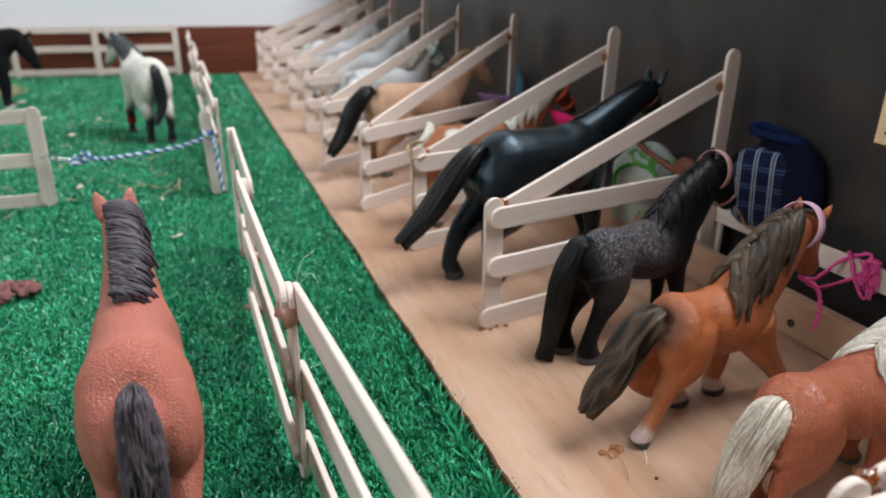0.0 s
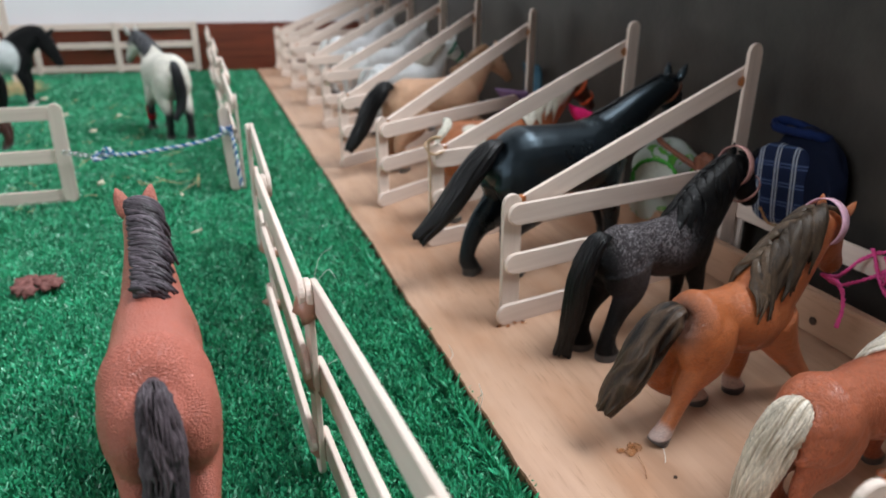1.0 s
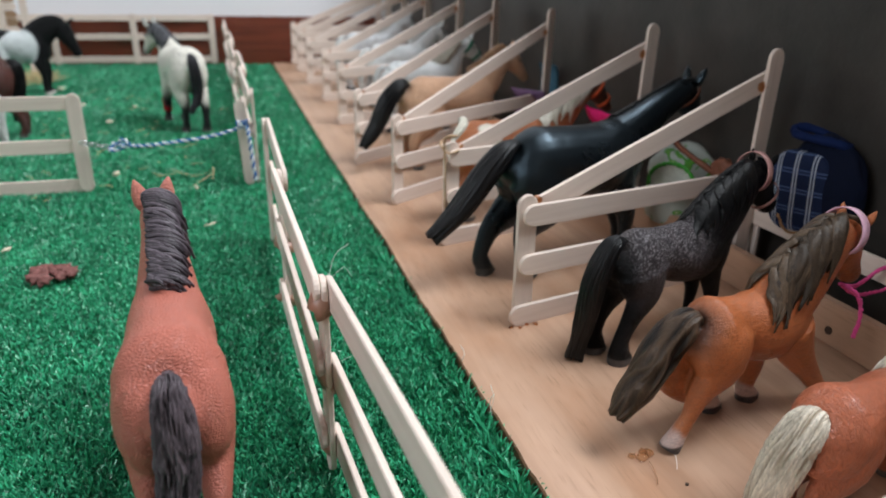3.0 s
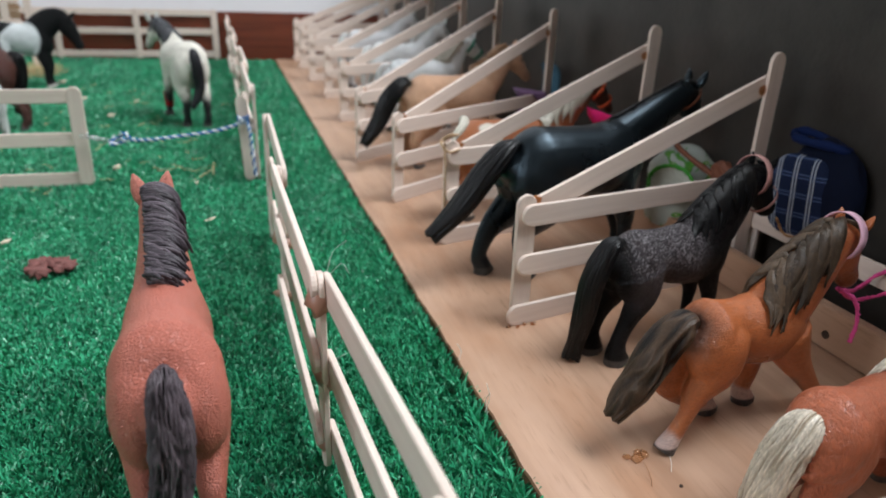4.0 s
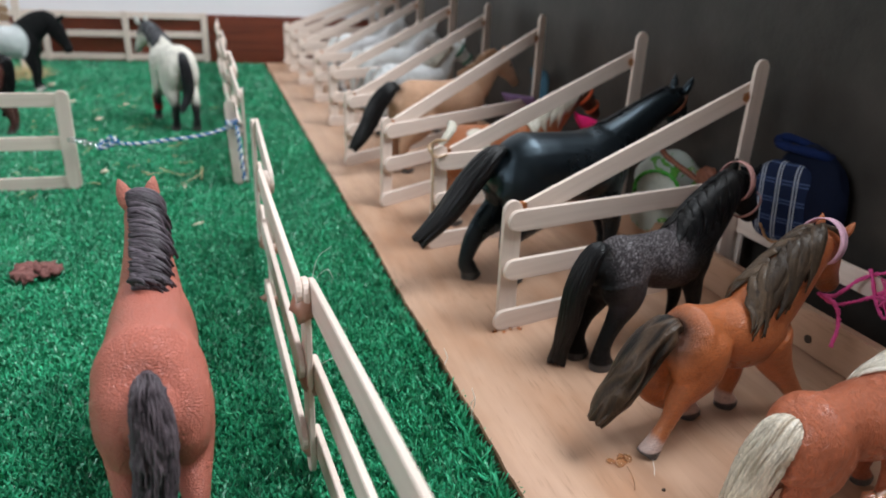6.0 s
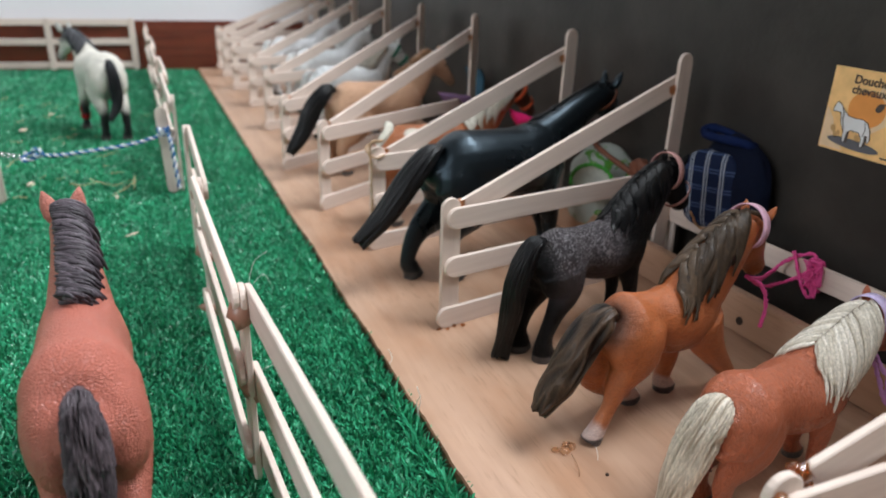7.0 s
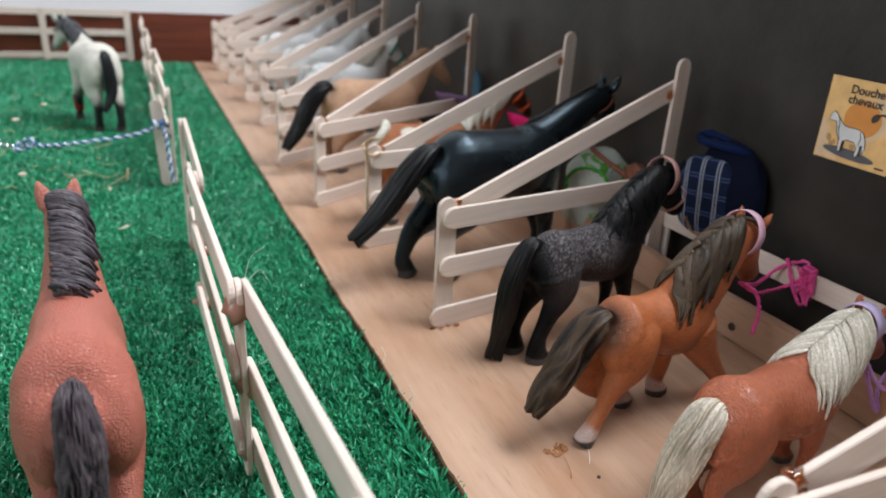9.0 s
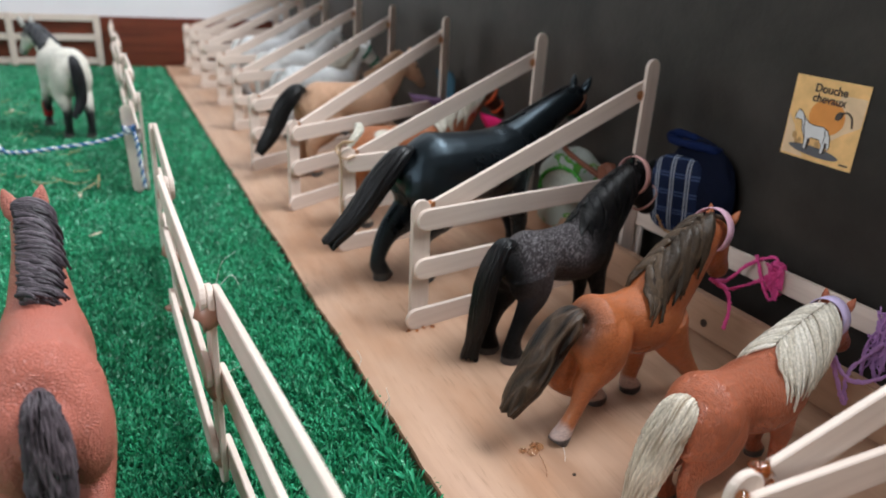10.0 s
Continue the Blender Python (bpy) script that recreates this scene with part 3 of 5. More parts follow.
            for j in range(n_step):
                a, b = line[max(0, j - 1)], line[min(n_step - 1, j + 1)]
                tt = (b - a).normalized()
                nn = (normals[j] - tt * tt.dot(normals[j])).normalized()
                bb = tt.cross(nn)
                w = j / (n_step - 1)
                size = (0.55 + 0.45 * smoothstep(0.0, 0.25, w)) * (1 - 0.90 * smoothstep(0.45, 1.0, w) ** 1.3)
                c = line[j] + bb * (0.25 * width * H * math.sin(5 * w + wob)) - nn * (0.35 * thick * H * smoothstep(0.75, 1.0, w))
                for k in range(8):
                    al = 2 * math.pi * k / 8
                    v.append(c + bb * (math.cos(al) * width * H * size / 2) + nn * (math.sin(al) * thick * H * (0.35 + 0.65 * size) / 2))
                    # lock edges are painted darker, as shade between the locks
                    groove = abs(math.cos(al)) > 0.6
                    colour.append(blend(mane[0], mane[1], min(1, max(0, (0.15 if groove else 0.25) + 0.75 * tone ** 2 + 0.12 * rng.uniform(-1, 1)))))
            for j in range(n_step - 1):
                for k in range(8):
                    a, b = base + j * 8 + k, base + j * 8 + (k + 1) % 8
                    f.append((a, b, b + 8, a + 8))
            f.append(tuple(base + k for k in range(8))[::-1])
            f.append(tuple(base + (n_step - 1) * 8 + k for k in range(8)))

    for settings in combed:
        comb(*settings)
    # mane: thick sculpted sheets laid over the neck
    stations = curve_points(nk[mane_start:, :5], 240)[:226 if poll_r > 1 else 240] if mane_n else []
    for sd in ((1, -1) if mane_side == 0 else (mane_side,)) if mane_n else ():
        grid, cols = [], []
        for i, q in enumerate(stations):
            u = i / (len(stations) - 1)
            lo, hi = stations[max(0, i - 1)], stations[min(len(stations) - 1, i + 1)]
            t = (P(*hi[:3]) - P(*lo[:3])).normalized()
            up = (Vector((0, 0, 1)) - t * t.z).normalized()
            lat = up.cross(t).normalized() * sd
            c, hh, ww = P(*q[:3]), q[3] * H, q[4] * H * plump
            ragged = 0.80 + 0.16 * noise.noise(Vector((u * 17, seed, 0))) + 0.15 * noise.noise(Vector((u * 45, seed, 5)))
            ragged *= 0.55 + 0.45 * smoothstep(0.0, 0.16, u)
            row, cc = [], []
            for j in range(34):
                w = j / 33
                th = -over + (fall * ragged * (0.42 + 0.50 * smoothstep(0.0, 0.25, u) + 0.08 * u) + over) * w
                g = furrow(u - 0.10 * w, w * 0.7 * along, locks)
                puff = smoothstep(0.0, 0.12, w) * (1 - 0.75 * smoothstep(0.8, 1.0, w)) * smoothstep(0.0, 0.08, u)
                puff *= 1 - 0.85 * smoothstep(0.93, 1.0, u)
                out = (0.014 + 0.040 * puff + 0.030 * puff * g) * H if j < 33 else -0.02 * H
                p = c + (up * math.cos(th) * (hh + out)) + (lat * math.sin(th) * (ww + out))
                p -= t * (sweep * mane_length * H * w * ragged)
                row.append(p)
                # mane furrows painted darker, ridges paler, as crease shade and highlights
                cc.append(blend(mane[0], mane[1], min(1.0, max(0.0, 0.12 + 0.80 * g + 0.20 * noise.noise(Vector((u * 9, w * 3, seed)))))))
            grid.append(row if sd > 0 else row[::-1])
            cols.append(cc if sd > 0 else cc[::-1])
        hair_sheet(grid, cols)
    # forelock
    for i in range(5):
        p = top + crown * (0.075 * H * girth) + side * ((i - 2) * 0.014 * H)
        strand([p - ahead * (0.04 * H), p + crown * (0.01 * H), p + ahead * (0.09 * H) - crown * (0.012 * H), p + ahead * (0.16 * H) - crown * (0.012 * H)], hair_r * H * 0.9, blend(mane[0], mane[1], rng.random()))
    # tail: one sculpted mass with furrows and a ragged blunt end
    tail_path = tail_path or [(-0.47, 0, 0.93), (-0.56, 0, 0.88), (-0.62, 0, 0.66), (-0.60, 0, 0.38), (-0.62, 0, 0.12)]
    rows, ring = 64, 128
    tp = curve_points(tail_path, rows)
    prof = curve_points([(0.36,), (0.56,), (0.74,), (0.88,), (0.97,), (1.0,), (0.98,), (0.93,), (0.85,), (0.62 + 0.15 * tail_tip,), (tail_tip,)], rows)[:, 0]
    cen = [P(*q) for q in tp]
    fr = frames(cen)
    grid, cols = [], []
    for i in range(rows):
        p, t, s, b = fr[i]
        w = i / (rows - 1)
        row, cc = [], []
        for k in range(ring + 1):
            a = 2 * math.pi * (k % ring) / ring
            wrap = a if a < math.pi else 2 * math.pi - a
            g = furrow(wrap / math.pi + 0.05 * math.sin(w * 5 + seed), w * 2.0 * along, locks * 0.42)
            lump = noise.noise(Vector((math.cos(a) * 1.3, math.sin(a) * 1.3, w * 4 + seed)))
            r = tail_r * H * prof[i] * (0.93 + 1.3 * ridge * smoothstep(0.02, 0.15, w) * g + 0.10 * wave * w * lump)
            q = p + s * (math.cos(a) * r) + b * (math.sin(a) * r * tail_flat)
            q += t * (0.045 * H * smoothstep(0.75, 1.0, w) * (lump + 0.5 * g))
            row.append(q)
            # tail paint likewise holds furrow shade and highlights on the ridges
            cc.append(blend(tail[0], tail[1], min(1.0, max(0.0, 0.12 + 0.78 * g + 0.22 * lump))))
        grid.append(row)
        cols.append(cc)
    grid.append([cen[-1] + fr[-1][1] * (0.02 * H)] * (ring + 1))
    cols.append([tail[0]] * (ring + 1))
    hair_sheet(grid, cols)
    me = mesh_from("horse_figurine", v, f, sheen or FIGURINE, True)
    me.materials.append(HAIR)
    me.polygons.foreach_set("material_index", [0] * body_faces + [1] * (len(f) - body_faces))
    att = me.attributes.new("paint", "FLOAT_COLOR", "POINT")
    att.data.foreach_set("color", np.array([(*c, 1.0) for c in colour], dtype=np.float32).ravel())
    ob = new("horse_figurine", me)
    ob.matrix_basis = pose(at[0], at[1], z, 0, 0, yaw)
    tagged(ob, label, "toy horse", "toy horses")
    return ob, dict(scale=H * girth, top=top, ahead=ahead, crown=crown, side=side, H=H, m=ob.matrix_basis.copy())


class Paint:
    """The paint of a figurine by place: x, y, z in shares of its size."""

    def __init__(self, coat, hoof=(0.10, 0.09, 0.085), ear=None, muzzle=None, muzzle_amount=0.6, legs=None, leg_top=(0.18, 0.34), extra=None):
        self.coat, self.hoof, self.ear = coat, hoof, ear or coat
        self.muzzle, self.muzzle_amount = muzzle or tuple(c * 0.4 for c in coat), muzzle_amount
        self.legs, self.leg_top, self.extra = legs, leg_top, extra

    def __call__(self, x, y, z, p):
        c = self.coat
        if self.legs:
            c = blend(self.legs, c, smoothstep(self.leg_top[0], self.leg_top[1], z + 0.04 * noise.noise(p * 160)))
        if self.extra:
            c = self.extra(c, x, y, z, p)
        return c


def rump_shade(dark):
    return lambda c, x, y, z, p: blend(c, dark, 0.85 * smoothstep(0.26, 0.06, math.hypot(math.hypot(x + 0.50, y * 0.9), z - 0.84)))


def patches(other, scale, cut, shift=0.0):
    def f(c, x, y, z, p):
        return blend(c, other, smoothstep(cut - 0.02, cut + 0.02, noise.noise(Vector((x * scale + shift, y * scale * 0.7, z * scale + shift)))))
    return f


def roan(other):
    def f(c, x, y, z, p):
        zone = smoothstep(-0.52, -0.40, x) * smoothstep(0.20, 0.02, x) * smoothstep(0.36, 0.60, z)
        # coat specks on the upper rump also stand in for glints of the relief
        speck = smoothstep(0.08, 0.40, noise.noise(p * 2500)) * smoothstep(0.48, 0.86, z) * smoothstep(0.50, 0.80, z + 0.25 * noise.noise(p * 90))
        return blend(blend(c, (0.048, 0.040, 0.043), zone), other, zone * speck)
    return f


def dapple(other):
    return lambda c, x, y, z, p: blend(c, other, 0.55 * smoothstep(0.0, 0.35, noise.noise(p * 260)) * smoothstep(-0.1, -0.35, x) + 0.5 * smoothstep(0.45, 0.2, z))


BLACK, INK = (0.003, 0.003, 0.0035), (0.008, 0.0085, 0.0095)
CREAM, CREAM_LIGHT = (0.46, 0.42, 0.33), (0.72, 0.69, 0.60)
SNOW, SNOW_LIGHT = (0.58, 0.58, 0.56), (0.75, 0.75, 0.73)
horses = {}
# the paler mane and tail tones stand in for highlights on the strands
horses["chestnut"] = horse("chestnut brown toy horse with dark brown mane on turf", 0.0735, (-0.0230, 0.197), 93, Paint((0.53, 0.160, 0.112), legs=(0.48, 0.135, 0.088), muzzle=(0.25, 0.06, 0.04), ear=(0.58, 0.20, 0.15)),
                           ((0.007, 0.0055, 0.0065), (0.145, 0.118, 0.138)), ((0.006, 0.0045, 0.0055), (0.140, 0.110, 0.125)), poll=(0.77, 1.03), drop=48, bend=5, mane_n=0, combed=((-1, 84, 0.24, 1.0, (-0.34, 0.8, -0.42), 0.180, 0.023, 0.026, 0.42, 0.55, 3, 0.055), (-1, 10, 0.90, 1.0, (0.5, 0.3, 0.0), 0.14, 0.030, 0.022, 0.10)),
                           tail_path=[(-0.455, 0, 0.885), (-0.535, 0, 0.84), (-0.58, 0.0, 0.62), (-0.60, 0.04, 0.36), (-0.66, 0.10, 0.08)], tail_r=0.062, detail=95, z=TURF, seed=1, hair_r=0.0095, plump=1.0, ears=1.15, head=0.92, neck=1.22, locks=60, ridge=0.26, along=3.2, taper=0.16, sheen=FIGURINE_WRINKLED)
def dark_crest(c, x, y, z, p):
    c = blend(c, (0.10, 0.105, 0.11), 0.16 * smoothstep(0.15, 0.4, noise.noise(p * 150)) * smoothstep(0.75, 0.95, z))
    return blend(c, (0.045, 0.047, 0.055), smoothstep(0.20, 0.34, x) * smoothstep(0.90, 1.02, z - 0.35 * (x - 0.3) + 0.1 * noise.noise(p * 90)))


horses["grey"] = horse("white toy horse with black mane tail and legs on turf", 0.083, (-0.0404, 0.7871), 108, Paint((0.80, 0.76, 0.67), legs=(0.015, 0.015, 0.017), leg_top=(0.28, 0.44), muzzle=(0.05, 0.05, 0.05), ear=(0.5, 0.48, 0.44), extra=dark_crest),
                       ((0.03, 0.032, 0.036), (0.09, 0.09, 0.10)), ((0.010, 0.010, 0.012), (0.035, 0.035, 0.040)), drop=48, bend=12, mane_n=0, tail_r=0.066, bone=1.15, hoofs=(0.44, 0.36, -0.37, -0.49), plump=1.08, body=[(a, b + 0.02, c * 0.90, d) for a, b, c, d in BODY],
                       neck_path=[(0.10, 0, 0.74, 0.2, 0.14), (0.24, 0.0, 0.83, 0.20, 0.125), (0.38, 0.03, 0.95, 0.165, 0.10), (0.51, 0.06, 1.05, 0.125, 0.08), (0.63, 0.10, 1.12, 0.095, 0.066)],
                       combed=((1, 16, 0.45, 0.98, (-0.5, 0.6, -0.6), 0.26, 0.05, 0.03),(-1, 16, 0.45, 0.98, (-0.5, 0.6, -0.6), 0.22, 0.05, 0.03)),
                       tail_path=[(-0.47, 0, 0.92), (-0.54, 0, 0.86), (-0.56, -0.02, 0.66), (-0.55, -0.02, 0.46), (-0.55, 0.07, 0.28)], z=TURF, seed=2)
horses["pinto"] = horse("black and white patched toy horse on turf", 0.081, (-0.238, 1.030), -4, Paint((0.006, 0.006, 0.007), legs=(0.006, 0.006, 0.007), hoof=(0.6, 0.58, 0.52),
                        extra=lambda c, x, y, z, p: blend(c, (0.72, 0.76, 0.76), smoothstep(0.02, 0.06, 0.32 - math.hypot(x - 0.03, (z - 0.72) * 1.05) + 0.05 * noise.noise(p * 60)))),
                        (BLACK, INK), (BLACK, INK), drop=68, mane_n=0, z=TURF, seed=3, bone=1.1, head=1.2, neck_path=[(0.10, 0, 0.72, 0.2, 0.14), (0.26, 0, 0.86, 0.22, 0.135), (0.42, 0, 1.00, 0.19, 0.115), (0.55, 0, 1.06, 0.15, 0.095), (0.66, 0, 1.03, 0.115, 0.080)], sheen=FIGURINE_MATT)
horses["dark_bay"] = horse("dark brown toy horse with black tail on turf", 0.078, (-0.2270, 0.775), 172, Paint((0.085, 0.022, 0.014), legs=(0.07, 0.02, 0.014)), (BLACK, INK), (BLACK, INK), hoofs=(0.31, 0.31, -0.54, -0.50),
                           tail_path=[(-0.47, 0, 0.93), (-0.56, 0, 0.86), (-0.55, 0, 0.66), (-0.50, 0.02, 0.42), (-0.46, 0.03, 0.22)], tail_r=0.075, z=TURF, seed=4)
horses["white"] = horse("white toy horse on turf behind a paddock panel", 0.062, (-0.227, 0.705), 178, Paint((0.75, 0.75, 0.72), hoof=(0.7, 0.69, 0.65)), (SNOW, SNOW_LIGHT), (SNOW, SNOW_LIGHT), z=TURF, seed=5)
horses["black"] = horse("glossy black toy horse standing in a stall", 0.0775, (0.180, 0.3385), 15, Paint((0.0035, 0.0050, 0.0065), muzzle_amount=0.2, hoof=(0.06, 0.055, 0.05)), (BLACK, INK), (BLACK, INK), L=0.094,
                        drop=55, bend=6, hoofs=(0.46, 0.36, -0.60, -0.42), plump=1.08, bone=1.2, body=[(a, b + 0.01, c, d * (1 + 0.16 * smoothstep(0.30, 0.10, abs(a + 0.06)))) for a, b, c, d in BODY],
                        neck_path=[(0.10, 0, 0.72, 0.20, 0.15), (0.24, 0.0, 0.80, 0.20, 0.14), (0.42, 0.0, 0.91, 0.165, 0.11), (0.62, 0.0, 1.045, 0.125, 0.085), (0.85, 0.01, 1.165, 0.090, 0.068)],
                        combed=((1, 26, 0.40, 1.0, (-0.45, 0.7, -0.6), 0.24, 0.040, 0.022),),
                        tail_path=[(-0.46, 0, 0.93), (-0.55, 0.0, 0.88), (-0.67, 0.01, 0.73), (-0.80, 0.03, 0.54), (-0.95, 0.06, 0.37)], tail_r=0.102, tail_flat=0.8, tail_tip=0.62, detail=92, seed=6, hair_r=0.013, sheen=FIGURINE_GLOSSY, ears=1.1, wave=1.2, mane_n=0, locks=22, ridge=0.055)
horses["roan"] = horse("dark roan toy pony with silvery speckled rump in a stall", 0.0550, (0.1790, 0.2440), 15, Paint((0.0022, 0.0021, 0.0025), legs=(0.0035, 0.0032, 0.0035), leg_top=(0.16, 0.30), extra=roan((0.27, 0.25, 0.26))), (BLACK, INK), (BLACK, INK), L=0.070,
                       drop=50, bend=2, plump=1.08, bone=1.0, head=1.2, girth=1.5, ears=0.85, mane_n=0, poll_r=1.25, waist=0.86,
                       neck_path=[(0.08, 0, 0.70, 0.22, 0.18), (0.24, 0, 0.83, 0.265, 0.17), (0.40, 0, 1.02, 0.25, 0.145), (0.54, 0, 1.18, 0.195, 0.118), (0.66, 0, 1.285, 0.13, 0.098)],
                       legs=(None, None,
                             [(-0.36, 0.10, 0.72, 0.19, 0.13), (-0.38, 0.115, 0.52, 0.12, 0.10), (-0.47, 0.12, 0.36, 0.068, 0.066), (-0.53, 0.115, 0.20, 0.052, 0.055), (-0.53, 0.11, 0.08, 0.070, 0.075), (-0.525, 0.11, 0.0, 0.090, 0.090)],
                             [(-0.36, -0.10, 0.72, 0.19, 0.13), (-0.34, -0.115, 0.54, 0.13, 0.10), (-0.42, -0.12, 0.37, 0.070, 0.068), (-0.49, -0.12, 0.20, 0.054, 0.057), (-0.50, -0.12, 0.08, 0.072, 0.077), (-0.485, -0.12, 0.0, 0.092, 0.092)]),
                       combed=((-1, 17, 0.30, 0.97, (-0.30, 0.75, -0.75), 0.42, 0.085, 0.014, 0.2, 0.3), (1, 14, 0.30, 0.97, (-0.30, 0.75, -0.75), 0.32, 0.085, 0.014, 0.2, 0.3)),
                       tail_path=[(-0.46, 0, 0.95), (-0.56, 0, 0.92), (-0.64, 0.03, 0.66), (-0.665, 0.06, 0.34), (-0.70, 0.09, 0.03)], tail_r=0.095, tail_flat=0.9, tail_tip=0.80, detail=88, seed=7, hair_r=0.016, sheen=FIGURINE_MATT)
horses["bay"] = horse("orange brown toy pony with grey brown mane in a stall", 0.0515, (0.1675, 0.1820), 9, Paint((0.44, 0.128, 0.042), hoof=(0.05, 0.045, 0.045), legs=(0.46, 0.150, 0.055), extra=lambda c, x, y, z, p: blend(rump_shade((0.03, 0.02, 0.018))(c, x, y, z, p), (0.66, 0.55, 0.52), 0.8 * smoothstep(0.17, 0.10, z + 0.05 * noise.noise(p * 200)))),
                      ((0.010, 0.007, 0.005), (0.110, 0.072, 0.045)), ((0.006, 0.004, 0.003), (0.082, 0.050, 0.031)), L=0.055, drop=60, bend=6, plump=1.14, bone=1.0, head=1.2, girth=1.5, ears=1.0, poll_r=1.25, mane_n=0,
                      neck_path=[(0.10, 0, 0.72, 0.22, 0.19), (0.26, 0, 0.86, 0.265, 0.165), (0.44, 0, 1.05, 0.24, 0.140), (0.60, 0, 1.22, 0.19, 0.120), (0.74, 0, 1.315, 0.13, 0.100)],
                      legs=([(0.27, 0.09, 0.66, 0.17, 0.11), (0.25, 0.11, 0.45, 0.10, 0.085), (0.26, 0.12, 0.28, 0.075, 0.066), (0.23, 0.13, 0.12, 0.066, 0.060), (0.26, 0.13, 0.05, 0.080, 0.072), (0.28, 0.13, 0.0, 0.095, 0.085)],
                            [(0.30, -0.09, 0.66, 0.20, 0.12), (0.42, -0.10, 0.45, 0.12, 0.095), (0.56, -0.10, 0.28, 0.082, 0.070), (0.69, -0.10, 0.12, 0.066, 0.060), (0.73, -0.10, 0.05, 0.080, 0.072), (0.76, -0.10, 0.0, 0.095, 0.085)],
                            [(-0.31, 0.05, 0.92, 0.10, 0.06), (-0.35, 0.09, 0.76, 0.20, 0.13), (-0.43, 0.115, 0.57, 0.16, 0.12), (-0.50, 0.095, 0.40, 0.110, 0.120), (-0.27, 0.12, 0.20, 0.080, 0.090), (-0.10, 0.145, 0.08, 0.076, 0.070), (-0.06, 0.145, 0.0, 0.095, 0.085)],
                            [(-0.30, -0.05, 0.92, 0.10, 0.06), (-0.31, -0.09, 0.77, 0.21, 0.14), (-0.31, -0.12, 0.58, 0.165, 0.12), (-0.43, -0.095, 0.41, 0.088, 0.095), (-0.50, -0.105, 0.25, 0.056, 0.054), (-0.575, -0.10, 0.11, 0.062, 0.058), (-0.61, -0.10, 0.055, 0.070, 0.068), (-0.645, -0.10, 0.0, 0.075, 0.075)]),
                      combed=((-1, 22, 0.34, 0.98, (-0.62, 0.55, -0.72), 0.56, 0.085, 0.034, 0.16, 0.1, 2), (1, 9, 0.34, 0.98, (-0.62, 0.55, -0.72), 0.40, 0.12, 0.045, 0.16, 0.1)),
                      tail_path=[(-0.45, 0, 0.89), (-0.54, 0.01, 0.885), (-0.70, 0.02, 0.72), (-0.83, 0.03, 0.50), (-0.97, 0.04, 0.30)], tail_r=0.142, tail_flat=0.75, detail=90, seed=8, hair_r=0.020, locks=17, ridge=0.09, waist=0.80, sheen=FIGURINE_SMOOTH)
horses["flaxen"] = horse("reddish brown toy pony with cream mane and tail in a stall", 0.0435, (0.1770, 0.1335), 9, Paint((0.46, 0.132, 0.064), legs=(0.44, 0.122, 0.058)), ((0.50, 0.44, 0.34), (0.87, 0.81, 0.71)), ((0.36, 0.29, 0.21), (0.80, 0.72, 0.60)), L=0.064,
                         slope=-0.05, drop=45, bend=0, plump=1.42, bone=1.35, head=1.25, girth=1.5, ears=1.0, poll_r=1.3, waist=0.84, mane_n=0,
                         neck_path=[(0.08, 0, 0.70, 0.22, 0.20), (0.22, 0, 0.82, 0.265, 0.185), (0.38, 0, 0.96, 0.235, 0.155), (0.52, 0, 1.09, 0.175, 0.125), (0.64, 0, 1.175, 0.12, 0.105)],
                         combed=((-1, 46, 0.34, 1.0, (-0.42, 0.6, -0.80), 0.60, 0.042, 0.030, 0.10, 0.1, 2), (1, 36, 0.34, 1.0, (-0.42, 0.6, -0.80), 0.46, 0.042, 0.030, 0.10, 0.1)),
                         tail_path=[(-0.44, 0, 0.90), (-0.51, 0, 0.89), (-0.585, 0.02, 0.70), (-0.65, 0.04, 0.42), (-0.72, 0.06, 0.08)], tail_r=0.138, tail_flat=0.75, detail=88, seed=9, hair_r=0.016, locks=44, ridge=0.16, along=0.9, sheen=FIGURINE_FUR)
horses["skewbald"] = horse("orange and white patched toy horse in a stall", 0.0640, (0.178, 0.430), 14, Paint((0.40, 0.130, 0.045), legs=(0.6, 0.5, 0.4), muzzle=(0.06, 0.02, 0.012), extra=lambda c, x, y, z, p: blend(patches((0.72, 0.66, 0.56), 2.6, 0.50, 2.0)(c, x, y, z, p), (0.11, 0.034, 0.016), smoothstep(0.62, 0.74, x) * smoothstep(0.9, 1.0, z))), (CREAM, CREAM_LIGHT), (CREAM, CREAM_LIGHT), L=0.090,
                           poll=(0.76, 1.26), drop=50, mane_n=0, combed=((-1, 9, 0.35, 0.95, (-0.25, 0.6, -0.85), 0.34, 0.10, 0.03, 0.2), (1, 9, 0.35, 0.95, (-0.25, 0.6, -0.85), 0.34, 0.10, 0.03, 0.2)), seed=10, tail_path=[(-0.44, 0, 0.94), (-0.48, -0.10, 1.04), (-0.52, -0.22, 1.04), (-0.58, -0.27, 0.98), (-0.64, -0.30, 0.91)], tail_r=0.042)
horses["dun"] = horse("sandy dun toy horse with black tail in a stall", 0.0730, (0.178, 0.562), 16, Paint((0.56, 0.325, 0.20), legs=(0.44, 0.24, 0.14), muzzle=(0.16, 0.08, 0.05)), ((0.20, 0.11, 0.06), (0.34, 0.20, 0.12)), (BLACK, INK), L=0.088,
                      poll=(0.68, 1.18), drop=50, mane_side=1, seed=11, plump=1.08, bone=1.1, tail_path=[(-0.46, 0, 0.93), (-0.55, 0, 0.92), (-0.68, 0, 0.76), (-0.78, 0.02, 0.52), (-0.90, 0.04, 0.32)], tail_r=0.095)
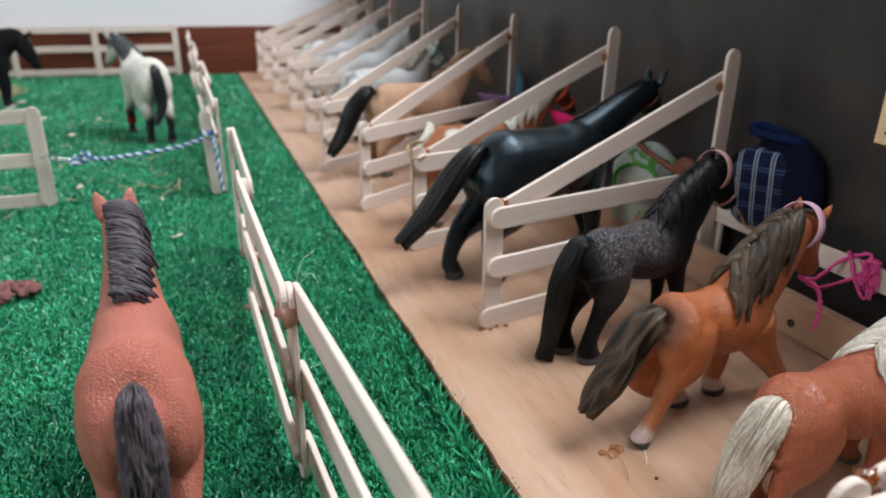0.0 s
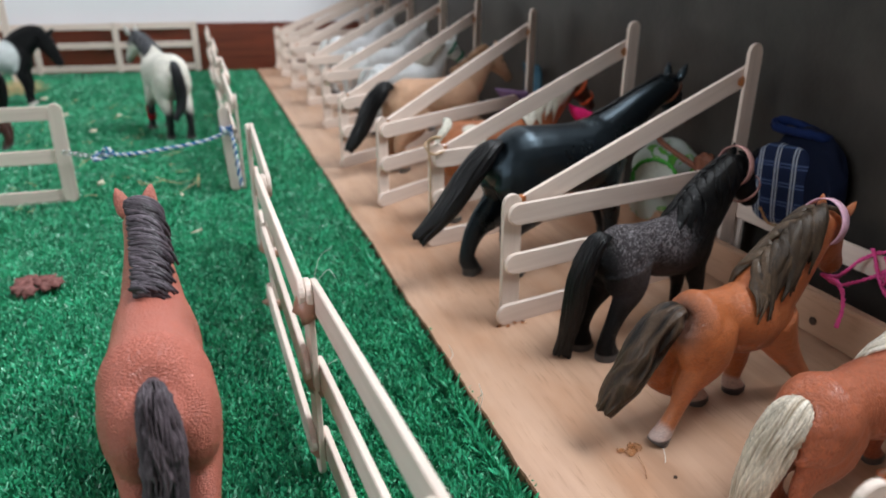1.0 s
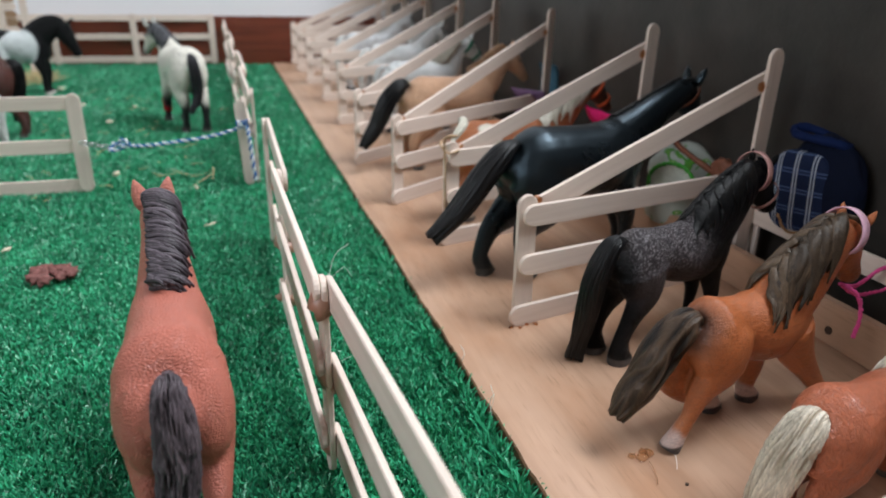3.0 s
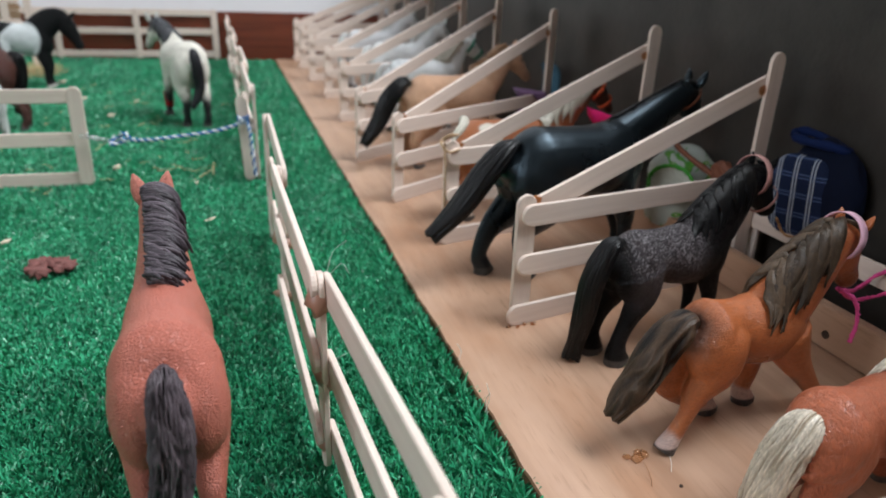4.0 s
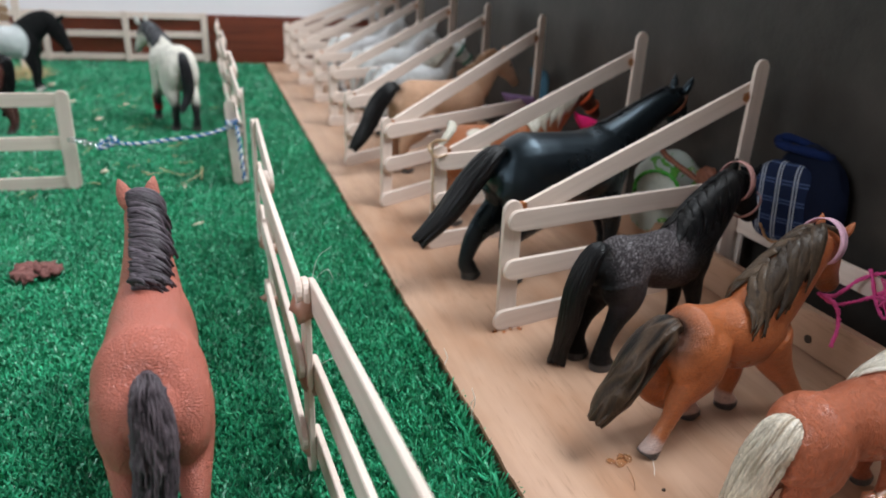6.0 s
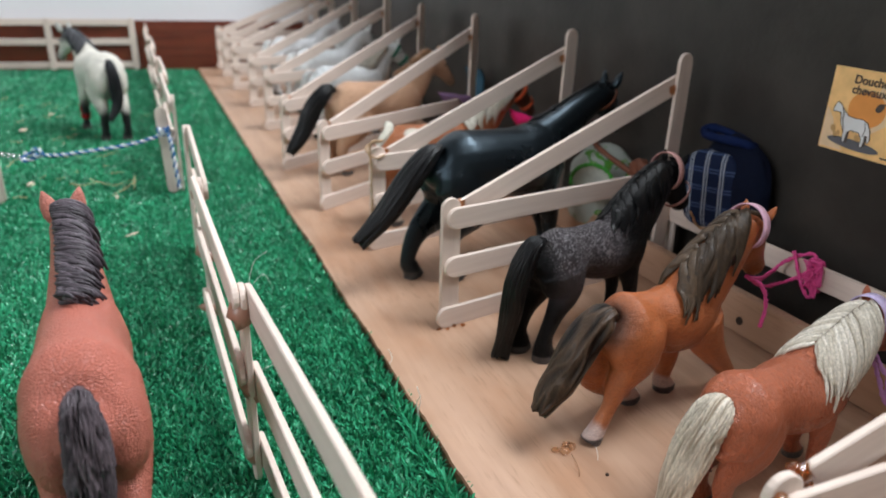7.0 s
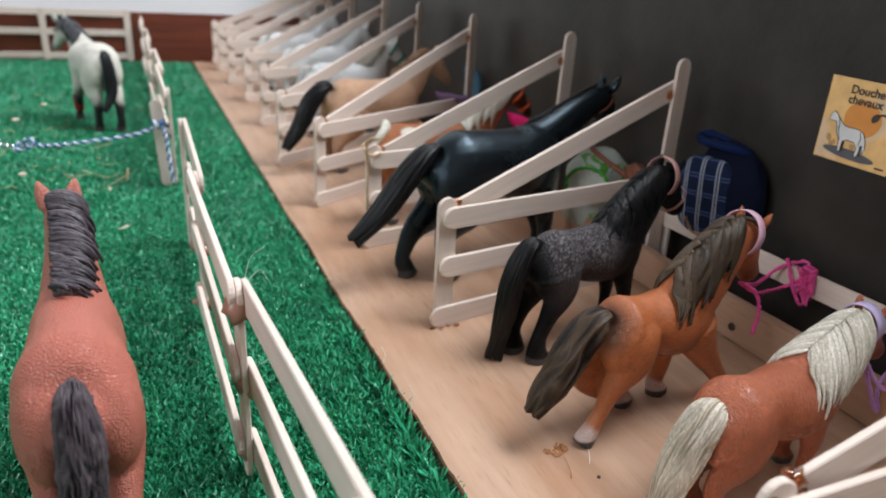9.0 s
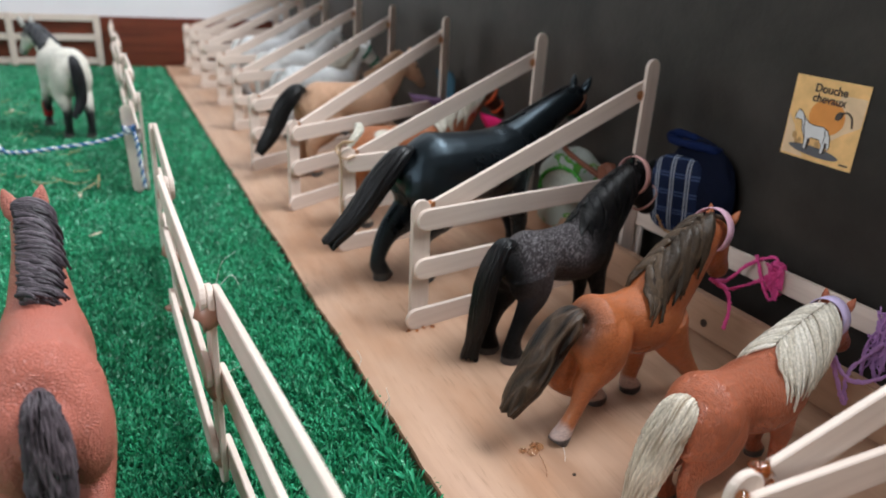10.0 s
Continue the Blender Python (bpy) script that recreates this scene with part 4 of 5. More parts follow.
horses["dapple"] = horse("white toy horse with grey dappled rump in a stall", 0.0700, (0.188, 0.690), 12, Paint((0.72, 0.73, 0.73), extra=dapple((0.30, 0.32, 0.33))), ((0.45, 0.42, 0.36), (0.62, 0.58, 0.5)), ((0.3, 0.3, 0.3), (0.6, 0.6, 0.58)), L=0.080, mane_side=-1, mane_length=0.4, seed=12, tail_r=0.05)
horses["snow"] = horse("white toy horse in a far stall", 0.0720, (0.200, 0.830), 12, Paint((0.76, 0.77, 0.77)), (SNOW, SNOW_LIGHT), (SNOW, SNOW_LIGHT), L=0.08, seed=13, tail_r=0.05)
horses["milk"] = horse("white toy horse in a far stall", 0.0740, (0.196, 0.965), 10, Paint((0.76, 0.76, 0.77)), (SNOW, SNOW_LIGHT), (SNOW, SNOW_LIGHT), L=0.08, seed=14, tail_r=0.05)


# ---- ribbons, halters and yarn ----
def cloth(name, base, rough=0.75, vary=0.12, scale=400.0, bump_scale=2500.0):
    return plain_material(name, base, rough, vary, scale, bump_scale, 0.0002, 0.2)


PINK_RIBBON = cloth("pale_pink_ribbon", (0.74, 0.45, 0.56), 0.45)
ROSE_RIBBON = cloth("rose_ribbon", (0.50, 0.27, 0.25), 0.5)
LILAC_RIBBON = cloth("lilac_ribbon", (0.60, 0.50, 0.74), 0.4)
ORANGE_STRAP = cloth("orange_strap", (0.72, 0.13, 0.05), 0.5)
GREEN_STRAP = cloth("green_strap", (0.01, 0.16, 0.10), 0.5)
LEATHER = cloth("brown_leather", (0.20, 0.075, 0.045), 0.5)
CREAM_CORD = cloth("cream_cord", (0.50, 0.34, 0.21), 0.8)
TAN_CORD = cloth("tan_cord", (0.50, 0.30, 0.15), 0.7)
PINK_YARN = cloth("hot_pink_yarn", (0.86, 0.11, 0.36), 0.9)
LILAC_YARN = cloth("lilac_yarn", (0.52, 0.28, 0.60), 0.9)
RED_WRAP = cloth("red_bandage", (0.36, 0.02, 0.025), 0.8)


def ribbon_mesh(path, normals, width, thick, mat, closed=False):
    """A flat band along path; normals point away from what it lies on."""
    verts, faces = [], []
    n = len(path)
    for i in range(n):
        p = Vector(path[i])
        a = Vector(path[(i - 1) % n if closed else max(i - 1, 0)])
        b = Vector(path[(i + 1) % n if closed else min(i + 1, n - 1)])
        t = (b - a).normalized()
        o = Vector(normals[i]).normalized()
        s = t.cross(o).normalized()
        for u, w in ((-1, 0), (1, 0), (1, 1), (-1, 1)):
            verts.append(p + s * (u * width / 2) + o * (w * thick))
    last = n if closed else n - 1
    for i in range(last):
        for k in range(4):
            a, b = 4 * i + k, 4 * i + (k + 1) % 4
            c, d = 4 * ((i + 1) % n) + (k + 1) % 4, 4 * ((i + 1) % n) + k
            faces.append((a, b, c, d))
    if not closed:
        faces += [(3, 2, 1, 0), tuple(4 * (n - 1) + k for k in range(4))]
    return mesh_from("band", verts, faces, mat, True)


def tube_mesh(name, path, radius, mat, sides=7, fuzz=0.0, seed=0):
    rng = random.Random(seed)
    r = [radius * (1 + rng.uniform(-fuzz, fuzz)) for _ in path]
    verts, faces = loft(path, r, r, sides)
    return mesh_from(name, verts, faces, mat, True)


def head_band(info, dist, wide, high, width, mat, tilt=0.0, drop=0.0, cut=0.0):
    """A ribbon round a toy horse's head, dist along it from the poll (in head sizes)."""
    s, m = info["scale"], info["m"]
    ahead, crown, side = info["ahead"], info["crown"], info["side"]
    c = info["top"] + ahead * (dist * s) + crown * (drop * s)
    up = (crown * math.cos(radians(tilt)) - ahead * math.sin(radians(tilt)))
    path, nor = [], []
    for k in range(36):
        a = 2 * math.pi * k / 36
        path.append(m @ (c + side * (math.cos(a) * wide * s) + up * (math.sin(a) * high * s)))
        nor.append(m.to_3x3() @ (side * math.cos(a) + up * math.sin(a)))
    return ribbon_mesh(path, nor, width, 0.0004, mat, True)


def halter(label, who, mat, bands, name="toy_halter"):
    info = horses[who][1]
    root = thing(name, label, "toy halter", info["m"] @ info["top"], "toy halters")
    for k, (dist, wide, high, width, tilt, drop) in enumerate(bands):
        part("nose_band" if k else "head_band", head_band(info, dist, wide, high, width, mat, tilt, drop), root)
    return root


halter("pale pink satin ribbon headband on the brown pony", "bay", PINK_RIBBON, [(0.0, 0.100, 0.112, 0.0048, 50, -0.01)])
halter("rose pink ribbon headband on the dark roan pony", "roan", ROSE_RIBBON, [(0.0, 0.098, 0.110, 0.0036, 46, -0.01), (0.21, 0.066, 0.092, 0.0014, 0, 0.0)])
halter("lilac satin ribbon headband on the cream maned pony", "flaxen", LILAC_RIBBON, [(0.0, 0.098, 0.110, 0.0048, 44, -0.01)])
halter("thin brown leather halter on the black horse", "black", LEATHER, [(0.05, 0.088, 0.118, 0.0020, 10, -0.01), (0.26, 0.060, 0.076, 0.0018, 0, 0.0)])
halter("orange halter on the patched horse", "skewbald", ORANGE_STRAP, [(0.05, 0.092, 0.125, 0.0028, 10, -0.015), (0.25, 0.066, 0.086, 0.0026, 0, 0.0)])
halter("dark green halter on the dappled horse", "dapple", GREEN_STRAP, [(0.05, 0.092, 0.125, 0.0030, 10, -0.015), (0.25, 0.066, 0.086, 0.0028, 0, 0.0)])


def yarn(label, mat, ctrls, radius=0.0007, seed=0):
    """Loose yarn: one strand for each list of points."""
    root = thing("yarn_lead", label, "yarn", ctrls[0][0], "yarn leads")
    rng = random.Random(seed)
    for k, c in enumerate(ctrls):
        pts = curve_points(c, 12 * len(c))
        pts = [Vector(p) + Vector((rng.uniform(-1, 1), rng.uniform(-1, 1), rng.uniform(-1, 1))) * 0.0002 for p in pts]
        part("strand", tube_mesh("strand", pts, radius, mat, 7, 0.25, seed + k), root)
    return root


def rail_wraps(y0, y1, turns, x=0.2675, z=0.0330, rx=0.0026, rz=0.0068):
    out = []
    for k in range(turns * 8 + 1):
        a = 2 * math.pi * k / 8
        out.append((x + rx * math.cos(a), y0 + (y1 - y0) * k / (turns * 8), z + rz * math.sin(a)))
    return out


bay_chin = horses["bay"][1]["m"] @ (horses["bay"][1]["top"] + horses["bay"][1]["ahead"] * 0.30 * horses["bay"][1]["scale"] - horses["bay"][1]["crown"] * 0.07 * horses["bay"][1]["scale"])
bx, by, bz = bay_chin
yarn("hot pink yarn lead tied round the tether rail", PINK_YARN,
     [[(bx, by - 0.002, bz), (0.250, 0.213, 0.030), (0.2635, 0.214, 0.036), (0.2690, 0.205, 0.041), (0.2645, 0.200, 0.030)],
      rail_wraps(0.2045, 0.1985, 4), [(bx, by, bz), (0.246, 0.2085, 0.028), (0.2645, 0.2095, 0.0285), (0.2645, 0.200, 0.0375)],
      [(0.2640, 0.212, 0.041), (0.2640, 0.205, 0.028), (0.2640, 0.199, 0.024), (0.2640, 0.1975, 0.039), (0.2640, 0.203, 0.040)],
      [(bx, by, bz), (bx + 0.006, by - 0.003, bz - 0.004), (bx + 0.009, by - 0.004, bz - 0.013), (bx + 0.008, by - 0.004, bz - 0.022)]], 0.0008, 3)
fl = horses["flaxen"][1]
fx, fy, fz = fl["m"] @ (fl["top"] + fl["ahead"] * 0.25 * fl["scale"] - fl["crown"] * 0.08 * fl["scale"])
yarn("lilac yarn lead hanging from the tether rail", LILAC_YARN,
     [[(fx, fy, fz), (fx + 0.004, fy - 0.004, fz - 0.014), (fx + 0.010, fy - 0.004, fz - 0.022), (fx + 0.014, fy, fz - 0.012), (0.2640, fy + 0.004, 0.030)],
      rail_wraps(0.150, 0.143, 4), [(fx, fy, fz), (fx + 0.006, fy - 0.008, fz - 0.010), (0.2640, fy - 0.006, 0.026), (0.2640, 0.147, 0.037)],
      [(0.2640, 0.150, 0.030), (0.2625, 0.147, 0.020), (0.2630, 0.144, 0.010), (0.2640, 0.143, 0.006)],
      [(0.2640, 0.152, 0.026), (0.2600, 0.149, 0.014), (0.2590, 0.146, 0.004)]], 0.0008, 9)
rngy = random.Random(21)


def tangle(y0, y1, z0, z1, count, x=0.2640):
    out = []
    for _ in range(count):
        out.append([(x + rngy.uniform(-0.003, 0.0015), rngy.uniform(y0, y1), rngy.uniform(z0, z1)) for _ in range(5)])
    return out


yarn("frayed knot of hot pink yarn on the tether rail", PINK_YARN, tangle(0.195, 0.205, 0.024, 0.042, 6), 0.00035, 31)
yarn("frayed knot of lilac yarn on the tether rail", LILAC_YARN, tangle(0.142, 0.152, 0.016, 0.042, 14), 0.00038, 41)
yarn("tan cord lead from the roan pony to the tether rail", TAN_CORD,
     [[(0.247, 0.262, 0.046), (0.256, 0.264, 0.036), (0.2640, 0.262, 0.034), (0.2640, 0.255, 0.028), (0.262, 0.248, 0.010)], rail_wraps(0.266, 0.262, 2)], 0.0006, 12)

leg = horses["grey"][1]
wrap_m = leg["m"] @ Matrix.Translation((0.425 * leg["H"], 0.096 * leg["H"], 0.0))
wrap_pts = [Vector((0, 0, z * leg["H"])) for z in (0.13, 0.15, 0.22, 0.29, 0.31)]
wv, wf = loft(wrap_pts, [leg["H"] * r for r in (0.048, 0.053, 0.055, 0.059, 0.054)], [leg["H"] * r for r in (0.050, 0.055, 0.058, 0.062, 0.056)], 14)
wrap = new("leg_bandage", mesh_from("leg_bandage", wv, wf, RED_WRAP, True))
wrap.matrix_basis = wrap_m
tagged(wrap, "red bandage round the white horse's foreleg", "toy bandage")

# ---- cloth goods by the wall ----
NAVY = cloth("navy_fabric", (0.0028, 0.011, 0.056), 0.9)
# same navy, darkened for the bag body that lies in shade
NAVY_SHADED = cloth("shaded_navy_fabric", (0.0010, 0.0034, 0.015), 0.9)


def plaid_fabric():
    m, n, l, b = material("blue_plaid_fabric", 0.85, spec=0.2)
    tc = n.new("ShaderNodeTexCoord")
    sep = n.new("ShaderNodeSeparateXYZ")
    l.new(tc.outputs["Object"], sep.inputs[0])
    facs = []
    for out, freq in (("Y", 105), ("Z", 105)):
        mul, fr = n.new("ShaderNodeMath"), n.new("ShaderNodeMath")
        mul.operation, fr.operation = "MULTIPLY", "FRACT"
        mul.inputs[1].default_value = freq
        l.new(sep.outputs[out], mul.inputs[0])
        l.new(mul.outputs[0], fr.inputs[0])
        on, off = (1, 1, 1), (0, 0, 0)  # two thin lines side by side
        facs.append(ramp(n, l, fr.outputs[0], [(0.0, on), (0.07, on), (0.09, off), (0.16, off), (0.18, on), (0.25, on), (0.27, off)]))
    c1 = mix(n, l, facs[1], (0.007, 0.014, 0.045), (0.05, 0.08, 0.17))
    c2 = mix(n, l, facs[0], c1, (0.34, 0.37, 0.43))
    weave = noise_node(n, l, mapped(n, l, (1, 1, 1)), 1800, 2)
    c3 = mix(n, l, 1.0, c2, ramp(n, l, weave, [(0.3, (0.7, 0.7, 0.7)), (0.7, (1.1, 1.1, 1.1))]), "MULTIPLY")
    l.new(c3, b.inputs["Base Color"])
    bump(n, l, b, weave, 0.5, 0.0003)
    return m


PLAID = plaid_fabric()


def pillow_mesh(name, sx, sy, sz, mat, seed=0, power=3.2, lumps=0.06):
    """A soft rounded cushion shape of the given half sizes."""
    bm = bmesh.new()
    bmesh.ops.create_icosphere(bm, subdivisions=4, radius=1.0)
    for v in bm.verts:
        d = v.co.normalized()
        k = (abs(d.x) ** power + abs(d.y) ** power + abs(d.z) ** power) ** (-1 / power)
        k *= 1 + lumps * noise.noise(d * 2.6 + Vector((seed, 0, 0)))
        v.co = Vector((d.x * sx, d.y * sy, d.z * sz)) * k
    for f in bm.faces:
        f.smooth = True
    me = bpy.data.meshes.new(name)
    bm.to_mesh(me)
    bm.free()
    me.materials.append(mat)
    return me


bag = thing("fabric_bag", "small navy blue fabric bag with plaid front at the dark wall", "fabric bag", (0.270, 0.266, 0.0))
part("body", pillow_mesh("body", 0.0080, 0.0235, 0.0275, NAVY_SHADED, 1, 2.2, 0.08), bag, pose(0.2735, 0.2640, 0.0545))
part("plaid_panel", pillow_mesh("plaid_panel", 0.0045, 0.0165, 0.0200, PLAID, 2, 4.0, 0.04), bag, pose(0.2668, 0.2705, 0.0530, -4, 0, 10), "blue and white plaid front")
rim = [Vector((0.2725 + 0.0060 * math.cos(a), 0.2710 + 0.0165 * math.sin(a), 0.0800 + 0.0010 * math.sin(2 * a) + 0.0012 * math.sin(a))) for a in np.linspace(0, 2 * math.pi, 40)]
part("rim", tube_mesh("rim", rim, 0.0022, NAVY, 8, 0.15, 4), bag, None, "rolled blue rim")

LEAFY, ln, ll, lb = material("leaf_print_cloth", 0.6, spec=0.3)
leaf = noise_node(ln, ll, mapped(ln, ll, (1, 1, 1)), 75, 1, 0.4, 1.5)
ll.new(ramp(ln, ll, leaf, [(0.0, (0.42, 0.46, 0.42)), (0.60, (0.42, 0.46, 0.42)), (0.62, (0.05, 0.26, 0.03)), (0.70, (0.16, 0.38, 0.05)), (0.72, (0.55, 0.57, 0.45))]), lb.inputs["Base Color"])
pouch = thing("printed_pouch", "white cloth pouch with green leaf print in a stall", "pouch", (0.258, 0.355, 0))
part("body", pillow_mesh("body", 0.0185, 0.0210, 0.0290, LEAFY, 5, 2.6, 0.10), pouch, pose(0.2600, 0.3560, 0.0290))
GREEN_TRIM = cloth("green_trim", (0.05, 0.27, 0.035), 0.7)
LINING = cloth("pale_lining", (0.50, 0.52, 0.46), 0.7)


def mouth_mesh(r_y, r_z, depth):
    """The hollow of an open pouch: rings that shrink towards the bottom."""
    verts, faces, n = [], [], 28
    for k, d in ((1.0, 0.0), (0.9, 0.45), (0.7, 0.8), (0.35, 1.0)):
        verts += [(depth * d, r_y * k * math.cos(2 * math.pi * j / n), r_z * k * math.sin(2 * math.pi * j / n)) for j in range(n)]
    for i in range(3):
        faces += [(i * n + j, i * n + (j + 1) % n, (i + 1) * n + (j + 1) % n, (i + 1) * n + j) for j in range(n)]
    faces.append(tuple(range(3 * n, 4 * n)))
    return mesh_from("mouth", verts, faces, LINING, True)


MOUTH = pose(0.2405, 0.3395, 0.0405, 0, 20, 12)
part("mouth", mouth_mesh(0.0165, 0.0105, 0.003), pouch, MOUTH, "pale hollow mouth")
ring = [MOUTH @ Vector((-0.0004, 0.0165 * math.cos(a), 0.0105 * math.sin(a))) for a in np.linspace(-0.5, math.pi * 1.05, 34)]
part("trim", tube_mesh("trim", ring, 0.0012, GREEN_TRIM, 8, 0.3, 8), pouch, None, "bright green trim")
strap = curve_points([(0.2500, 0.3560, 0.0640), (0.2480, 0.3480, 0.0600), (0.2500, 0.3380, 0.0560), (0.2560, 0.3270, 0.0500), (0.2600, 0.3200, 0.0440)], 24)
part("strap", tube_mesh("strap", [Vector(p) for p in strap], 0.0016, LEATHER, 8, 0.15, 2), pouch, None, "brown leather strap")
part("flap", pillow_mesh("flap", 0.0045, 0.0090, 0.0070, LEATHER, 3, 2.4, 0.25), pouch, pose(0.2600, 0.3200, 0.0500, 25, 0, 0), "brown leather flap")


def rag(label, at, size, mat, seed):
    """A small folded piece of felt."""
    verts, faces, n = [], [], 14
    for i in range(n):
        for j in range(n):
            u, v = i / (n - 1) - 0.5, j / (n - 1) - 0.5
            fold = 0.22 * math.sin(u * 7 + seed) + 0.25 * noise.noise(Vector((u * 3, v * 3, seed)))
            verts.append((u * size[0], v * size[1], size[2] * (0.6 + fold)))
    top = len(verts)
    verts += [(x, y, z - 0.0012) for x, y, z in verts]
    for i in range(n - 1):
        for j in range(n - 1):
            a = i * n + j
            faces += [(a, a + n, a + n + 1, a + 1), (top + a, top + a + 1, top + a + n + 1, top + a + n)]
    ring = [i * n for i in range(n)] + [(n - 1) * n + j for j in range(1, n)] + [i * n + n - 1 for i in range(n - 2, -1, -1)] + [j for j in range(n - 2, 0, -1)]
    for a, b in zip(ring, ring[1:] + ring[:1]):
        faces.append((a, top + a, top + b, b))
    ob = new("felt_cloth", mesh_from("felt_cloth", verts, faces, mat, True))
    ob.matrix_basis = at
    return tagged(ob, label, "cloth", "felt cloths")


HOT_PINK = cloth("hot_pink_felt", (0.72, 0.02, 0.16), 0.95)
PURPLE = cloth("purple_felt", (0.20, 0.125, 0.24), 0.95)
TEAL = cloth("teal_felt", (0.05, 0.12, 0.17), 0.95)
rag("hot pink felt cloth beside the patched horse", pose(0.245, 0.432, 0.048, 10, 62, 20), (0.034, 0.030, 0.010), HOT_PINK, 1)
rag("dusty purple felt cloth beside the dun horse", pose(0.245, 0.556, 0.043, 0, 66, 34), (0.034, 0.032, 0.010), PURPLE, 2)
rag("dark teal felt cloth hanging at the wall", pose(0.270, 0.578, 0.062, 0, 80, 10), (0.030, 0.024, 0.007), TEAL, 3)

# ---- rope gate ----
ROPE_BLUE, ROPE_WHITE = cloth("blue_rope", (0.04, 0.15, 0.38), 0.8), cloth("white_rope", (0.72, 0.75, 0.78), 0.8)
STEEL, sn, sl, sb = material("bright_steel", 0.25, 1.0)
sb.inputs["Base Color"].default_value = (0.72, 0.72, 0.74, 1)


def twist(path, radius, turns, phase):
    fr = frames(path)
    n = len(fr)
    out = []
    for i, (p, t, s, b) in enumerate(fr):
        a = phase + 2 * math.pi * turns * i / (n - 1)
        out.append(p + (s * math.cos(a) + b * math.sin(a)) * radius)
    return out


gate = thing("rope_gate", "blue and white twisted rope with steel chain across the gap", "rope", (0.008, 0.552, 0.0))
run = [Vector(p) for p in curve_points([(0.0125, 0.5490, 0.0420), (-0.0096, 0.5500, 0.0355), (-0.0381, 0.5530, 0.0315), (-0.0620, 0.5545, 0.0295), (-0.0800, 0.5550, 0.0315)], 130)]
tail_run = [Vector(p) for p in curve_points([(0.0130, 0.5480, 0.0420), (0.0145, 0.5455, 0.0330), (0.0152, 0.5460, 0.0180), (0.0165, 0.5470, 0.0000)], 70)]
knot_run = [Vector((0.0105 + 0.0034 * math.cos(a), 0.553 + 0.0062 * math.sin(a), 0.0415 + 0.0003 * a)) for a in np.linspace(0, 4 * math.pi, 60)]
bow_run = [Vector(p) for p in curve_points([(-0.0780, 0.5550, 0.0310), (-0.0740, 0.5500, 0.0360), (-0.0700, 0.5480, 0.0330), (-0.0760, 0.5510, 0.0290), (-0.0830, 0.5520, 0.0280), (-0.0800, 0.5550, 0.0330)], 60)]
for pts, turns in ((run, 16), (tail_run, 7), (knot_run, 6), (bow_run, 6)):
    for k, mat_k in enumerate((ROPE_BLUE, ROPE_WHITE)):
        part("strand", tube_mesh("strand", twist(pts, 0.00068, turns, math.pi * k), 0.00085, mat_k, 8), gate, None, ("blue strand", "white strand")[k])
for k in range(6):
    c = Vector((-0.0830 - 0.0034 * k, 0.5555 - 0.0002 * k, 0.0290 + 0.0010 * k))
    ring = []
    for a in np.linspace(0, 2 * math.pi, 17):
        q = Vector((0.0026 * math.cos(a), 0.0016 * math.sin(a), 0))
        ring.append(c + (Euler((radians(90 * (k % 2) + 20), 0, 0)).to_matrix() @ q))
    part("chain_link", tube_mesh("chain_link", ring, 0.00050, STEEL, 7), gate, None, "small steel chain link")

# ---- paddock litter ----
DUNG = plain_material("dry_clay_dung", (0.20, 0.080, 0.070), 0.8, 0.3, 300, 900, 0.0006)
dung = thing("toy_dung", "reddish brown lump of toy horse dung on turf", "toy dung", (-0.098, 0.396, TURF))
rng = random.Random(5)
for k in range(30):
    a, r = rng.uniform(0, 6.28), rng.random() ** 0.5
    m = pose(-0.0995 + 0.0120 * r * math.cos(a), 0.394 + 0.0080 * r * math.sin(a), -0.0016 + 0.0030 * (1 - r) * rng.random() + 0.001, rng.uniform(-25, 25), rng.uniform(-25, 25), rng.uniform(0, 180))
    part("pellet", blob_mesh("pellet", 0.0038, 0.0027, 0.0020, k, DUNG, 0.9), dung, m)
STRAW = plain_material("dry_straw", (0.52, 0.42, 0.22), 0.7, 0.3, 200)
WOODCHIP = plain_material("pale_wood_chip", (0.66, 0.58, 0.44), 0.8, 0.2, 200)


def straw_stuff(name, label, count, cx, cy, rx, ry, zs, seed, length=(0.006, 0.02)):
    rs, verts, faces = random.Random(seed), [], []
    for _ in range(count):
        a, r = rs.uniform(0, 6.28), rs.random() ** 0.5
        c = Vector((cx + rx * r * math.cos(a), cy + ry * r * math.sin(a), rs.uniform(*zs)))
        d = Vector((rs.uniform(-1, 1), rs.uniform(-1, 1), rs.uniform(-0.25, 0.25))).normalized() * rs.uniform(*length) / 2
        sag = Vector((0, 0, rs.uniform(-0.001, 0.001)))
        w = rs.uniform(0.0003, 0.0006)
        loft([c - d, c + sag, c + d], [w, w * 1.1, w * 0.7], [w * 0.5, w * 0.55, w * 0.4], 5, verts, faces)
    ob = new(name, mesh_from(name, verts, faces, STRAW))
    return tagged(ob, label, "straw", kind="stuff")


straw_stuff("hay", "pile of dry yellowish hay on turf", 260, -0.262, 1.150, 0.045, 0.045, (-0.003, 0.008), 3, (0.012, 0.04))
straw_stuff("straw", "loose bits of dry straw scattered over turf", 70, -0.13, 0.78, 0.14, 0.26, (-0.002, 0.0), 4, (0.004, 0.014))
straw_stuff("straw_wisps", "few thin straws on turf by the rope", 5, -0.02, 0.585, 0.03, 0.03, (-0.002, 0.0), 9, (0.02, 0.035))


